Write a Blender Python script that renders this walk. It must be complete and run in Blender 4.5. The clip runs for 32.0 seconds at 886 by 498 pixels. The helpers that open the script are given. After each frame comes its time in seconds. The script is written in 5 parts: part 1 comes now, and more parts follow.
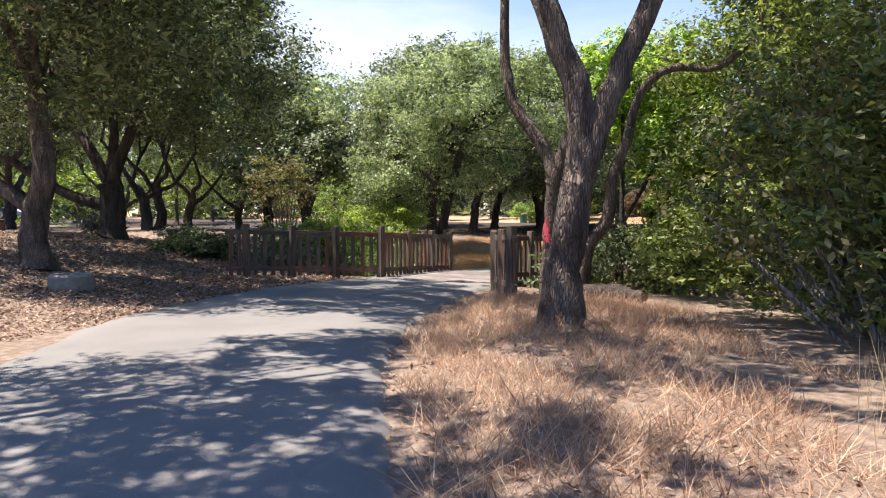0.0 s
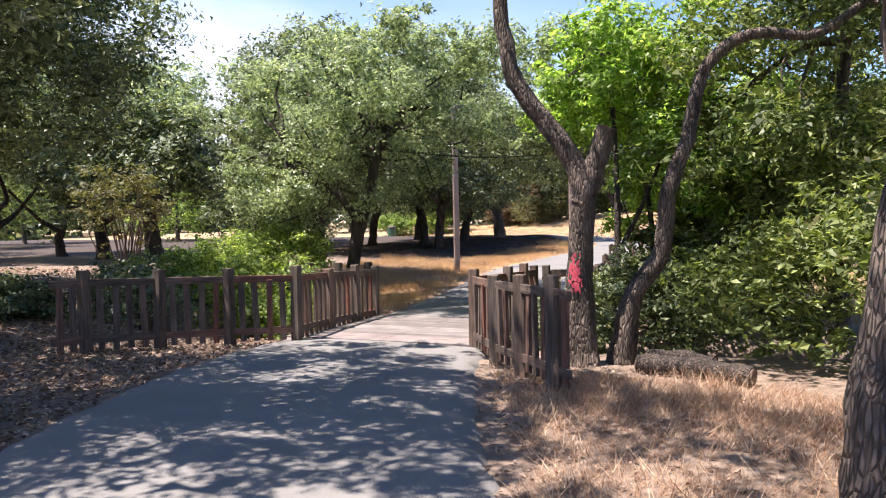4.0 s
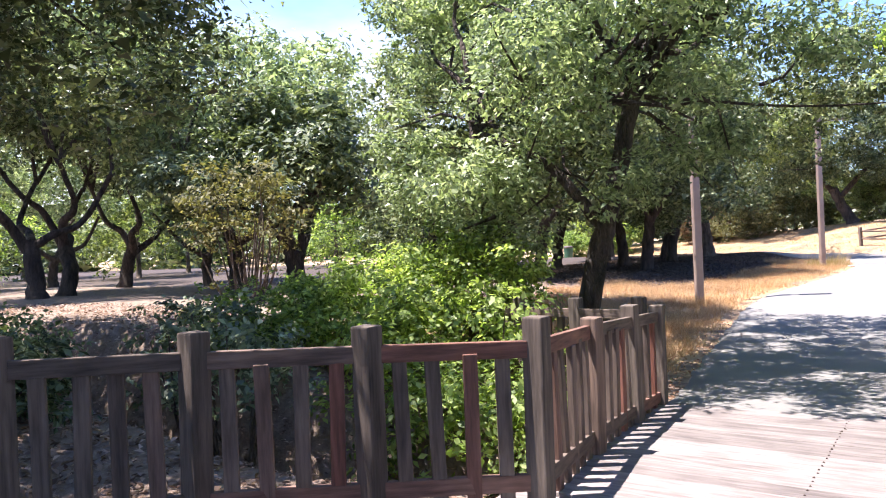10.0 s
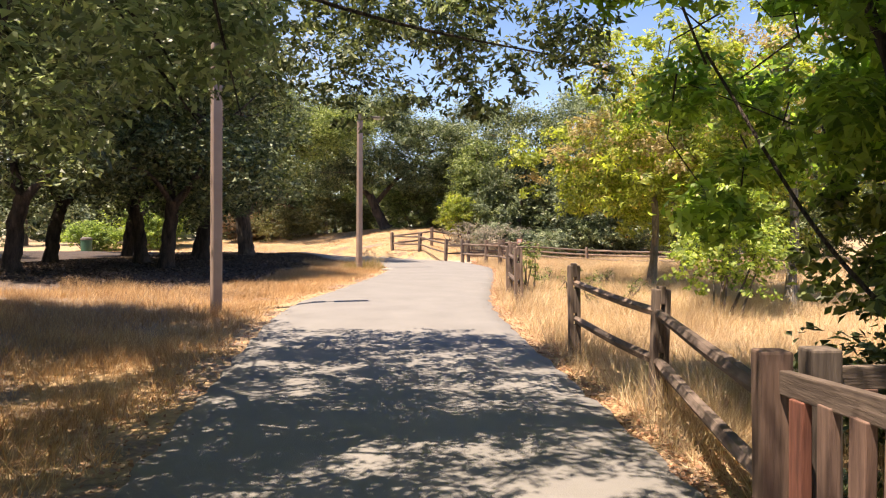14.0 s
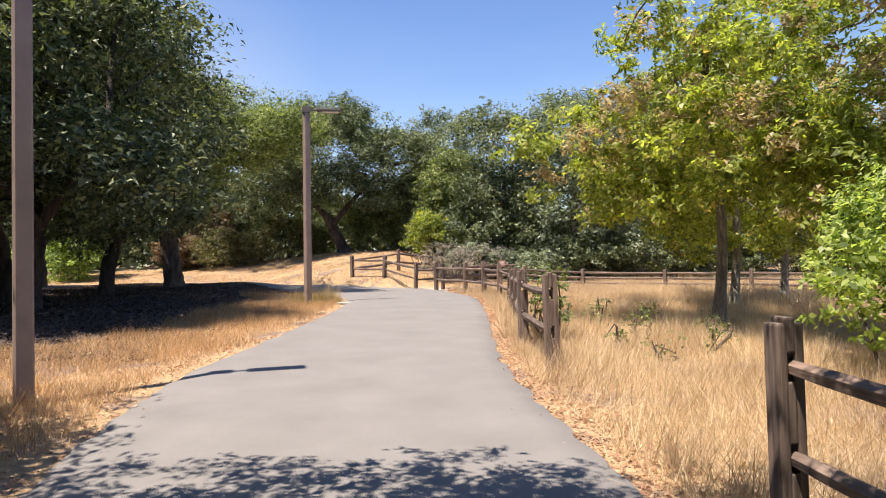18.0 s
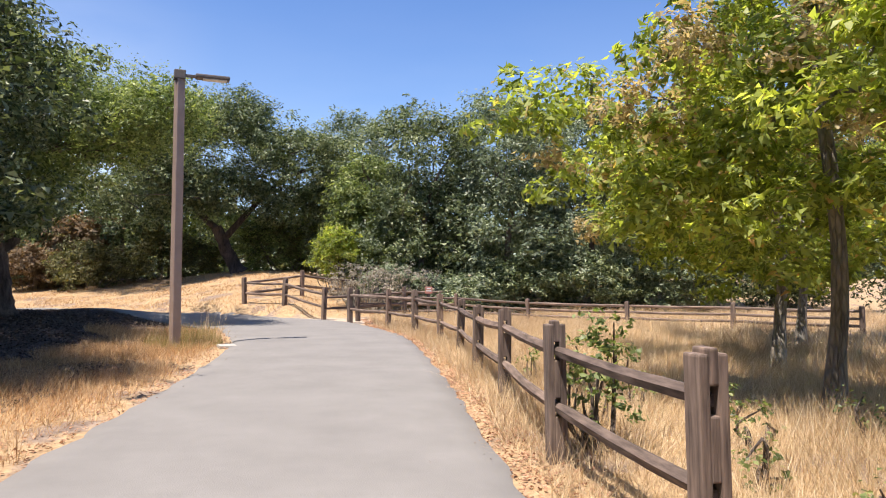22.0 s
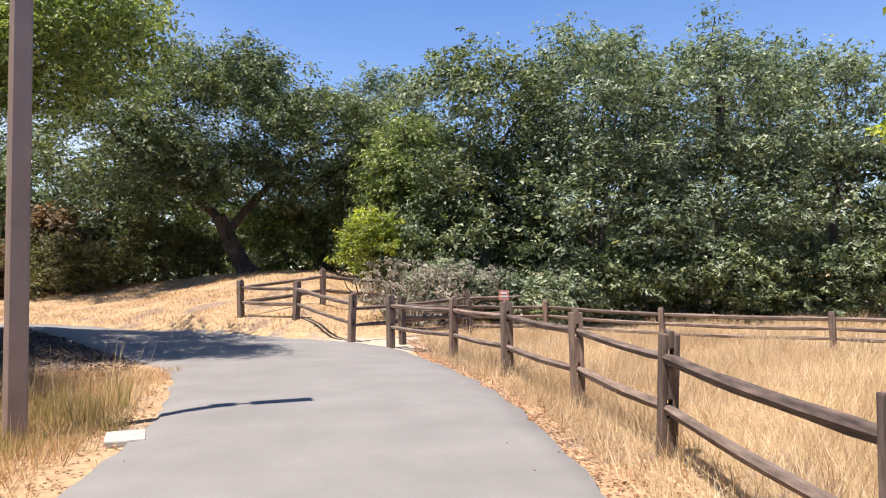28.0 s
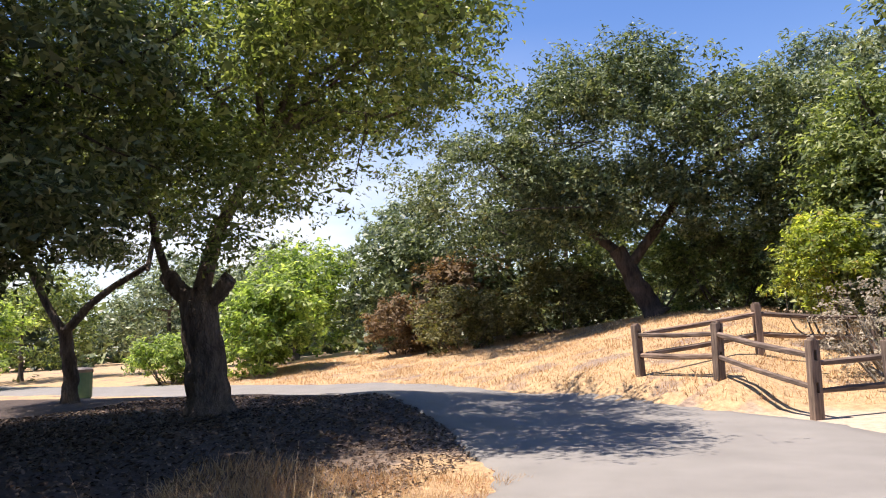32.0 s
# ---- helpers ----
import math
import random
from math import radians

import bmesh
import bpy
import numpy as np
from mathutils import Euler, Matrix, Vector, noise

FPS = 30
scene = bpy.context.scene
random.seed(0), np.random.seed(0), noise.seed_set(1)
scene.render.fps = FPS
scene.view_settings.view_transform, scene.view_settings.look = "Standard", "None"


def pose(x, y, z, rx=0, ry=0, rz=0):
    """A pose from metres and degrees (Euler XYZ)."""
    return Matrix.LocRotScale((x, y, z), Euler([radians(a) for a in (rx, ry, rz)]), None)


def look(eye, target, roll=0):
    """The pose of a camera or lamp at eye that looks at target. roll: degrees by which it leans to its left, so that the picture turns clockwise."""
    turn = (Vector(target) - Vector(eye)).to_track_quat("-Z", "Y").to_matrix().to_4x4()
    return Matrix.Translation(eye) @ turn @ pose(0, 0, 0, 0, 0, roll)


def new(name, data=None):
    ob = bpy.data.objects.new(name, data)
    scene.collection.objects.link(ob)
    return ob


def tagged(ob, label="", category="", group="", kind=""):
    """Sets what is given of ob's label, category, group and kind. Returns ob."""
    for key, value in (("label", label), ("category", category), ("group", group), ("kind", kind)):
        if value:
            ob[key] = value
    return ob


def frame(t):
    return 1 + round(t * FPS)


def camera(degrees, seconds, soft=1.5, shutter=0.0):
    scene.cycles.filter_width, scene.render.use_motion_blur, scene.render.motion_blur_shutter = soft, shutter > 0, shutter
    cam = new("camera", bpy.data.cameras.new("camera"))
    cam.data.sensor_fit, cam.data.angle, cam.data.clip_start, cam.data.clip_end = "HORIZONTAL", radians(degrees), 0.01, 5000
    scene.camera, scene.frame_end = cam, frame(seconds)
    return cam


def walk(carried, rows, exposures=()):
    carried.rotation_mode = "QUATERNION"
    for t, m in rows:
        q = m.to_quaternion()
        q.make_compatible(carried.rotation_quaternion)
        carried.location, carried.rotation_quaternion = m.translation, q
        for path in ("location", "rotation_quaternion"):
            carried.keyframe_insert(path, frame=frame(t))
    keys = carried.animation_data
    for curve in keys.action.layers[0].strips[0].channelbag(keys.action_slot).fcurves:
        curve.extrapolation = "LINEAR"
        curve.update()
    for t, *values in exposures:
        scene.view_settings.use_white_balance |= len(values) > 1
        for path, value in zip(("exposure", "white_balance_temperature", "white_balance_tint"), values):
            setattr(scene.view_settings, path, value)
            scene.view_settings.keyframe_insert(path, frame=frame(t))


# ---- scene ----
cam = camera(62.5, 32.0, soft=1.1)
PATH = [
    (0, (0.248, 1.188, 1.417), (-0.899, 2.823, 1.312), -0.05),
    (0.5, (-0.304, 1.535, 1.451), (-1.400, 3.203, 1.336), 0.55),
    (1, (-0.828, 1.888, 1.480), (-1.871, 3.591, 1.370), 0.34),
    (1.5, (-1.347, 2.238, 1.506), (-2.328, 3.978, 1.397), -0.14),
    (2, (-1.900, 2.595, 1.528), (-2.833, 4.361, 1.421), -0.62),
    (2.5, (-2.477, 2.984, 1.543), (-3.359, 4.775, 1.436), -0.72),
    (4.5, (-4.261, 4.758, 1.788), (-5.021, 6.606, 1.708), -1.41),
    (5, (-4.713, 5.195, 1.775), (-5.483, 7.040, 1.704), -1.81),
    (5.5, (-5.098, 5.656, 1.744), (-5.926, 7.476, 1.695), -2.17),
    (6, (-5.466, 6.111, 1.735), (-6.404, 7.878, 1.723), -2.35),
    (6.5, (-5.830, 6.588, 1.732), (-6.911, 8.270, 1.770), -2.57),
    (7, (-6.195, 6.987, 1.722), (-7.440, 8.549, 1.824), -2.19),
    (7.5, (-6.571, 7.444, 1.694), (-7.942, 8.894, 1.823), -1.97),
    (8, (-6.950, 7.921, 1.654), (-8.388, 9.307, 1.749), -2.13),
    (8.5, (-7.336, 8.372, 1.618), (-8.807, 9.726, 1.678), -2.60),
    (9, (-7.651, 8.848, 1.585), (-9.112, 10.213, 1.615), -2.96),
    (9.5, (-7.952, 9.370, 1.548), (-9.359, 10.790, 1.558), -3.12),
    (10, (-8.166, 9.851, 1.508), (-9.313, 11.490, 1.501), -2.48),
    (10.5, (-8.259, 10.317, 1.464), (-8.929, 12.200, 1.420), -1.34),
    (11, (-8.405, 10.945, 1.410), (-8.727, 12.917, 1.309), 0.03),
    (11.5, (-8.516, 11.569, 1.377), (-8.683, 13.558, 1.255), 0.51),
    (12, (-8.599, 12.190, 1.345), (-8.718, 14.183, 1.227), 0.83),
    (12.5, (-8.704, 12.730, 1.325), (-8.830, 14.723, 1.219), 1.11),
    (13, (-8.753, 13.257, 1.310), (-8.858, 15.253, 1.223), 1.00),
    (13.5, (-8.824, 13.791, 1.297), (-8.900, 15.789, 1.236), 0.76),
    (14, (-8.874, 14.520, 1.282), (-8.903, 16.520, 1.251), 0.38),
    (14.5, (-8.924, 15.261, 1.276), (-8.901, 17.261, 1.267), -0.07),
    (15, (-8.959, 15.993, 1.275), (-8.904, 17.993, 1.285), -0.42),
    (15.5, (-8.919, 16.734, 1.285), (-8.846, 18.732, 1.312), -0.43),
    (17.5, (-9.230, 19.825, 1.276), (-9.142, 21.823, 1.318), -0.90),
    (18, (-9.212, 20.464, 1.276), (-9.141, 22.462, 1.308), -0.78),
    (18.5, (-9.289, 21.243, 1.281), (-9.205, 23.241, 1.302), -0.45),
    (19, (-9.370, 21.970, 1.305), (-9.281, 23.968, 1.318), -0.31),
    (19.5, (-9.378, 22.661, 1.323), (-9.272, 24.658, 1.333), -0.26),
    (20, (-9.490, 23.434, 1.339), (-9.353, 25.430, 1.355), -0.33),
    (20.5, (-9.489, 24.104, 1.381), (-9.317, 26.096, 1.415), -0.29),
    (21, (-9.514, 24.760, 1.411), (-9.296, 26.747, 1.468), -0.34),
    (21.5, (-9.502, 25.492, 1.431), (-9.225, 27.471, 1.522), -0.14),
    (22, (-9.507, 26.195, 1.441), (-9.170, 28.165, 1.530), 0.23),
    (22.5, (-9.510, 26.954, 1.466), (-9.130, 28.915, 1.572), 0.31),
    (23, (-9.514, 27.636, 1.506), (-9.095, 29.588, 1.624), 0.10),
    (23.5, (-9.592, 28.351, 1.519), (-9.147, 30.296, 1.647), -0.51),
    (24, (-9.588, 29.088, 1.513), (-9.120, 31.028, 1.648), -0.84),
    (24.5, (-9.587, 29.857, 1.521), (-9.093, 31.791, 1.651), -1.37),
    (26.5, (-9.534, 32.540, 1.544), (-8.999, 34.463, 1.674), -1.48),
    (27, (-9.421, 33.437, 1.528), (-8.955, 35.379, 1.635), -1.43),
    (27.5, (-9.309, 34.263, 1.528), (-8.952, 36.229, 1.615), -1.19),
    (28, (-9.242, 34.964, 1.542), (-8.998, 36.947, 1.625), -0.45),
    (28.5, (-9.274, 35.652, 1.545), (-9.181, 37.648, 1.633), -0.42),
    (29, (-9.317, 36.309, 1.555), (-9.393, 38.305, 1.664), -0.36),
    (29.5, (-9.323, 37.024, 1.556), (-9.567, 39.005, 1.688), -0.27),
    (30, (-9.373, 37.800, 1.550), (-9.764, 39.755, 1.706), -0.44),
    (30.5, (-9.417, 38.507, 1.545), (-9.933, 40.431, 1.727), -0.88),
    (31, (-9.482, 39.216, 1.535), (-10.107, 41.104, 1.743), -1.14),
    (31.5, (-9.442, 39.957, 1.519), (-10.177, 41.803, 1.743), -1.49),
    (32, (-9.441, 40.729, 1.508), (-10.290, 42.524, 1.749), -3.05),
]
walk(cam, [(t, look(eye, target, roll)) for t, eye, target, roll in PATH],
     [(0, 1.2, 6750, 13), (2.5, 1.22, 6650, 13), (5, 1.42, 6450, 19), (6, 1.4, 6400, 20), (7.5, 1.44, 6350, 20), (9, 1.85, 6200, 19), (10.2, 1.82, 6200, 17), (11.2, 1.2, 6400, 15), (12, 1.12, 6500, 13), (13, 1.26, 7100, 15), (15.2, 1.24, 8400, 16), (16.5, 1.02, 7300, 15), (20, 0.9, 6900, 14), (24, 0.9, 6600, 12), (29, 0.96, 6650, 13), (30.5, 1.04, 6750, 14), (32, 1.02, 6900, 15)])

# ---- world, sun ----
SUN_EL, SUN_ROT = radians(69.5), radians(233.4)
world = bpy.data.worlds.new("world")
scene.world = world
world.use_nodes = True
wn, wl = world.node_tree.nodes, world.node_tree.links
wn.clear()
sky = wn.new("ShaderNodeTexSky")
sky.sky_type, sky.sun_disc, sky.sun_elevation, sky.sun_rotation = "NISHITA", False, SUN_EL, SUN_ROT
sky.air_density, sky.dust_density, sky.ozone_density = 1.0, 0.25, 3.0
wtc = wn.new("ShaderNodeTexCoord")
wmap = wn.new("ShaderNodeMapping")
wmap.inputs["Scale"].default_value = (1.0, 1.0, 3.2)
wl.new(wtc.outputs["Generated"], wmap.inputs["Vector"])
wno = wn.new("ShaderNodeTexNoise")
wno.inputs["Scale"].default_value, wno.inputs["Detail"].default_value, wno.inputs["Roughness"].default_value = 1.6, 7.0, 0.55
wl.new(wmap.outputs["Vector"], wno.inputs["Vector"])
wra = wn.new("ShaderNodeValToRGB")
wra.color_ramp.elements[0].position, wra.color_ramp.elements[1].position = 0.36, 0.6
wl.new(wno.outputs["Fac"], wra.inputs["Fac"])
wmix = wn.new("ShaderNodeMixRGB")
wmix.inputs["Color2"].default_value = (5.6, 5.8, 6.1, 1)
wsep = wn.new("ShaderNodeSeparateXYZ")
wl.new(wtc.outputs["Generated"], wsep.inputs["Vector"])
wlow = wn.new("ShaderNodeMapRange")
wlow.inputs["From Min"].default_value, wlow.inputs["From Max"].default_value = 0.4, 0.14
wl.new(wsep.outputs["Z"], wlow.inputs["Value"])
wwest = wn.new("ShaderNodeMapRange")
wwest.inputs["From Min"].default_value, wwest.inputs["From Max"].default_value = -0.12, -0.62
wwest.inputs["To Min"].default_value = 0.1
wl.new(wsep.outputs["X"], wwest.inputs["Value"])
wm1 = wn.new("ShaderNodeMath")
wm1.operation = "MULTIPLY"
wl.new(wlow.outputs["Result"], wm1.inputs[0])
wl.new(wwest.outputs["Result"], wm1.inputs[1])
wm2 = wn.new("ShaderNodeMath")
wm2.operation = "MULTIPLY"
wl.new(wm1.outputs["Value"], wm2.inputs[0])
wl.new(wra.outputs["Color"], wm2.inputs[1])
wl.new(wm2.outputs["Value"], wmix.inputs["Fac"])
whs = wn.new("ShaderNodeHueSaturation")
whs.inputs["Saturation"].default_value = 1.2
whs.inputs["Hue"].default_value = 0.51
wl.new(sky.outputs["Color"], whs.inputs["Color"])
wl.new(whs.outputs["Color"], wmix.inputs["Color1"])
wbg = wn.new("ShaderNodeBackground")
wbg.inputs["Strength"].default_value = 0.108
wl.new(wmix.outputs["Color"], wbg.inputs["Color"])
wout = wn.new("ShaderNodeOutputWorld")
wl.new(wbg.outputs["Background"], wout.inputs["Surface"])

sun_data = bpy.data.lights.new("sun", "SUN")
sun_data.energy, sun_data.angle, sun_data.color = 5.0, radians(0.53), (1.0, 0.94, 0.86)
sun = new("sun", sun_data)
SUN_DIR = Vector((math.sin(SUN_ROT) * math.cos(SUN_EL), math.cos(SUN_ROT) * math.cos(SUN_EL), math.sin(SUN_EL)))
sun.matrix_world = look(tuple(SUN_DIR * 60), (0, 0, 0))


# ---- materials ----
def material(name):
    m = bpy.data.materials.new(name)
    m.use_nodes = True
    nt = m.node_tree
    return m, nt.nodes, nt.links, nt.nodes["Principled BSDF"]


def ramp(nodes, links, fac, stops):
    r = nodes.new("ShaderNodeValToRGB")
    while len(r.color_ramp.elements) < len(stops):
        r.color_ramp.elements.new(0.5)
    for e, (p, c) in zip(r.color_ramp.elements, stops):
        e.position, e.color = p, (*c, 1)
    links.new(fac, r.inputs["Fac"])
    return r.outputs["Color"]


def noise_of(nodes, links, scale, detail=4.0, rough=0.55, stretch=(1, 1, 1), space="Object"):
    tc = nodes.new("ShaderNodeTexCoord")
    mp = nodes.new("ShaderNodeMapping")
    mp.inputs["Scale"].default_value = stretch
    if space == "World":
        ge = nodes.new("ShaderNodeNewGeometry")
        links.new(ge.outputs["Position"], mp.inputs["Vector"])
    else:
        links.new(tc.outputs[space], mp.inputs["Vector"])
    n = nodes.new("ShaderNodeTexNoise")
    n.inputs["Scale"].default_value, n.inputs["Detail"].default_value, n.inputs["Roughness"].default_value = scale, detail, rough
    links.new(mp.outputs["Vector"], n.inputs["Vector"])
    return n.outputs["Fac"]


def mixed(nodes, links, fac, a, b, kind="MIX"):
    m = nodes.new("ShaderNodeMixRGB")
    m.blend_type = kind
    for sock, v in ((m.inputs["Fac"], fac), (m.inputs["Color1"], a), (m.inputs["Color2"], b)):
        if isinstance(v, (int, float)):
            sock.default_value = v
        elif isinstance(v, tuple):
            sock.default_value = (*v, 1)
        else:
            links.new(v, sock)
    return m.outputs["Color"]


def bump(nodes, links, bsdf, height, strength, distance):
    b = nodes.new("ShaderNodeBump")
    b.inputs["Strength"].default_value, b.inputs["Distance"].default_value = strength, distance
    links.new(height, b.inputs["Height"])
    links.new(b.outputs["Normal"], bsdf.inputs["Normal"])


def leaf_material(name, dark, mid, light, through_it, rough=0.45, dead=None, thin=0.4):
    m, n, l, p = material(name)
    ge = n.new("ShaderNodeNewGeometry")
    stops = [(0.0, dark), (0.5, mid), (0.93, light)] + ([(1.0, dead)] if dead else [])
    col = ramp(n, l, ge.outputs["Random Per Island"], stops)
    big = noise_of(n, l, 0.45, 2.0, space="World")
    shade = ramp(n, l, big, [(0.3, (0.72, 0.76, 0.72)), (0.7, (1.15, 1.12, 1.0))])
    col = mixed(n, l, 1.0, col, shade, "MULTIPLY")
    l.new(col, p.inputs["Base Color"])
    p.inputs["Roughness"].default_value, p.inputs["Specular IOR Level"].default_value = rough, 0.35
    tr = n.new("ShaderNodeBsdfTranslucent")
    l.new(mixed(n, l, 1.0, col, through_it, "MULTIPLY"), tr.inputs["Color"])
    mx = n.new("ShaderNodeMixShader")
    mx.inputs["Fac"].default_value = thin
    l.new(p.outputs["BSDF"], mx.inputs[1])
    l.new(tr.outputs["BSDF"], mx.inputs[2])
    l.new(mx.outputs["Shader"], n["Material Output"].inputs["Surface"])
    return m


def bark_material(name, dark, light, scale=7.0):
    m, n, l, p = material(name)
    f = noise_of(n, l, scale, 6.0, 0.65, (1, 1, 0.22))
    g = noise_of(n, l, 1.3, 3.0)
    col = ramp(n, l, f, [(0.33, dark), (0.66, light)])
    col = mixed(n, l, 0.6, col, ramp(n, l, g, [(0.35, (0.6, 0.6, 0.58)), (0.7, (1.25, 1.2, 1.15))]), "MULTIPLY")
    l.new(col, p.inputs["Base Color"])
    p.inputs["Roughness"].default_value = 0.92
    # deep furrows that run up the trunk
    vo = n.new("ShaderNodeTexVoronoi")
    vo.feature = "DISTANCE_TO_EDGE"
    vo.inputs["Scale"].default_value = scale * 5.0
    tc, mp = n.new("ShaderNodeTexCoord"), n.new("ShaderNodeMapping")
    mp.inputs["Scale"].default_value = (1, 1, 0.2)
    l.new(tc.outputs["Object"], mp.inputs["Vector"])
    l.new(mp.outputs["Vector"], vo.inputs["Vector"])
    plate = ramp(n, l, vo.outputs["Distance"], [(0.0, (0.25, 0.25, 0.25)), (0.22, (1, 1, 1))])
    l.new(mixed(n, l, 0.4, col, plate, "MULTIPLY"), p.inputs["Base Color"])
    bump(n, l, p, mixed(n, l, 0.5, f, plate), 1.0, 0.06)
    return m


def wood_material(name, dark, light, red=None, stretch=(3.0, 3.0, 0.25)):
    m, n, l, p = material(name)
    grain = noise_of(n, l, 9.0, 6.0, 0.6, stretch)
    blot = noise_of(n, l, 2.3, 3.0)
    oi = n.new("ShaderNodeObjectInfo")
    col = ramp(n, l, grain, [(0.3, dark), (0.7, light)])
    col = mixed(n, l, 0.55, col, ramp(n, l, blot, [(0.3, (0.55, 0.52, 0.5)), (0.7, (1.2, 1.18, 1.15))]), "MULTIPLY")
    tint = ramp(n, l, oi.outputs["Random"], [(0.0, (0.62, 0.58, 0.56)), (0.55, (1.0, 0.98, 0.95)), (1.0, red or (1.25, 1.15, 1.05))])
    col = mixed(n, l, 0.85, col, tint, "MULTIPLY")
    l.new(col, p.inputs["Base Color"])
    p.inputs["Roughness"].default_value = 0.85
    bump(n, l, p, grain, 0.6, 0.012)
    return m


MAT_OAK = leaf_material("oak_leaves", (0.036, 0.052, 0.026), (0.112, 0.145, 0.072), (0.3, 0.335, 0.2), (1.45, 1.5, 0.75), thin=0.26)
MAT_OAKLIGHT = leaf_material("oak_leaves_fresh", (0.065, 0.09, 0.034), (0.175, 0.225, 0.088), (0.37, 0.41, 0.19), (1.45, 1.5, 0.7))
# Grey-green leaves, lightened further to offset the bridge oak's dark self-shading.
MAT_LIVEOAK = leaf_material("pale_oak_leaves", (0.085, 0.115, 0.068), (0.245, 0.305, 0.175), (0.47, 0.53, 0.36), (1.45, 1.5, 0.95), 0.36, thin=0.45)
MAT_WILLOW = leaf_material("shrub_leaves", (0.085, 0.13, 0.04), (0.24, 0.325, 0.105), (0.48, 0.56, 0.23), (1.45, 1.5, 0.7), thin=0.55)
MAT_MAPLE = leaf_material("fresh_green_leaves", (0.1, 0.165, 0.045), (0.255, 0.375, 0.115), (0.47, 0.585, 0.23), (1.4, 1.5, 0.6), 0.42, thin=0.62)
MAT_GREY = leaf_material("greyish_leaves", (0.07, 0.092, 0.06), (0.185, 0.225, 0.148), (0.38, 0.42, 0.3), (1.3, 1.4, 0.9), thin=0.3)
MAT_SYC = leaf_material("sycamore_leaves", (0.125, 0.16, 0.045), (0.3, 0.355, 0.105), (0.5, 0.55, 0.21), (1.45, 1.45, 0.55), 0.4, (0.5, 0.3, 0.17), thin=0.6)
MAT_TAWNY = leaf_material("browned_seed_sprays", (0.26, 0.2, 0.1), (0.46, 0.38, 0.22), (0.66, 0.54, 0.36), (1.2, 1.1, 0.7), 0.7, thin=0.5)
MAT_RUST = leaf_material("rusty_leaves", (0.12, 0.085, 0.055), (0.22, 0.152, 0.1), (0.32, 0.235, 0.155), (1.2, 1.0, 0.6), 0.7)
MAT_BROWNGREEN = leaf_material("browned_leaves", (0.07, 0.07, 0.033), (0.15, 0.147, 0.07), (0.28, 0.26, 0.13), (1.2, 1.2, 0.6), 0.6)
MAT_DEADBUSH = leaf_material("dead_twigs", (0.22, 0.19, 0.16), (0.38, 0.335, 0.29), (0.52, 0.47, 0.41), (1.0, 1.0, 1.0), 0.9)
MAT_BARK = bark_material("oak_bark", (0.06, 0.044, 0.036), (0.3, 0.232, 0.188))
# Dark bark, lowered further to carry the shade round the oaks' trunks.
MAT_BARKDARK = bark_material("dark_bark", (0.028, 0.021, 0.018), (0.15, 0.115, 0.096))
MAT_BARKPALE = bark_material("pale_bark", (0.16, 0.14, 0.115), (0.44, 0.4, 0.34), 4.0)
MAT_RAILWOOD = wood_material("stained_wood", (0.07, 0.05, 0.041), (0.24, 0.18, 0.145), (1.3, 0.55, 0.42))
MAT_POSTWOOD = wood_material("weathered_posts", (0.065, 0.05, 0.041), (0.235, 0.188, 0.155), (1.2, 0.9, 0.78))
MAT_RAILBOARD = wood_material("stained_board", (0.07, 0.05, 0.041), (0.24, 0.185, 0.15), (1.25, 0.66, 0.54), (0.3, 0.3, 3.0))
MAT_SPLITWOOD = wood_material("split_wood", (0.06, 0.043, 0.036), (0.27, 0.205, 0.17))
MAT_SPLITRAIL = wood_material("split_rail_wood", (0.06, 0.043, 0.036), (0.27, 0.205, 0.17), None, (0.3, 0.3, 3.0))
MAT_DECK = wood_material("deck_planks", (0.15, 0.13, 0.125), (0.315, 0.285, 0.275), (1.12, 0.93, 0.9), (0.3, 3.0, 3.0))


def grass_material(name, a, b, c):
    m, n, l, p = material(name)
    ge = n.new("ShaderNodeNewGeometry")
    col = ramp(n, l, ge.outputs["Random Per Island"], [(0.0, a), (0.5, b), (1.0, c)])
    big = noise_of(n, l, 0.5, 3.0, space="World")
    col = mixed(n, l, 0.8, col, ramp(n, l, big, [(0.3, (0.7, 0.62, 0.55)), (0.7, (1.15, 1.12, 1.05))]), "MULTIPLY")
    l.new(col, p.inputs["Base Color"])
    p.inputs["Roughness"].default_value = 0.7
    tr = n.new("ShaderNodeBsdfTranslucent")
    l.new(col, tr.inputs["Color"])
    mx = n.new("ShaderNodeMixShader")
    mx.inputs["Fac"].default_value = 0.3
    l.new(p.outputs["BSDF"], mx.inputs[1])
    l.new(tr.outputs["BSDF"], mx.inputs[2])
    l.new(mx.outputs["Shader"], n["Material Output"].inputs["Surface"])
    return m


MAT_GRASS = grass_material("dry_grass", (0.4, 0.28, 0.155), (0.64, 0.49, 0.3), (0.86, 0.735, 0.525))
MAT_GRASSRED = grass_material("dry_grass_brown", (0.26, 0.14, 0.085), (0.52, 0.33, 0.215), (0.8, 0.63, 0.47))
MAT_GRASSGREEN = grass_material("half_green_grass", (0.2, 0.19, 0.06), (0.36, 0.31, 0.11), (0.5, 0.43, 0.2))
MAT_GRASSVERGE = grass_material("orange_dry_grass", (0.36, 0.2, 0.09), (0.6, 0.385, 0.19), (0.84, 0.64, 0.39))
# Dark leaf layer, lowered further so the colour carries the oak row's shade.
MAT_MULCHSHADE = grass_material("shade_dark_fallen_leaves", (0.035, 0.024, 0.02), (0.1, 0.068, 0.052), (0.3, 0.225, 0.175))
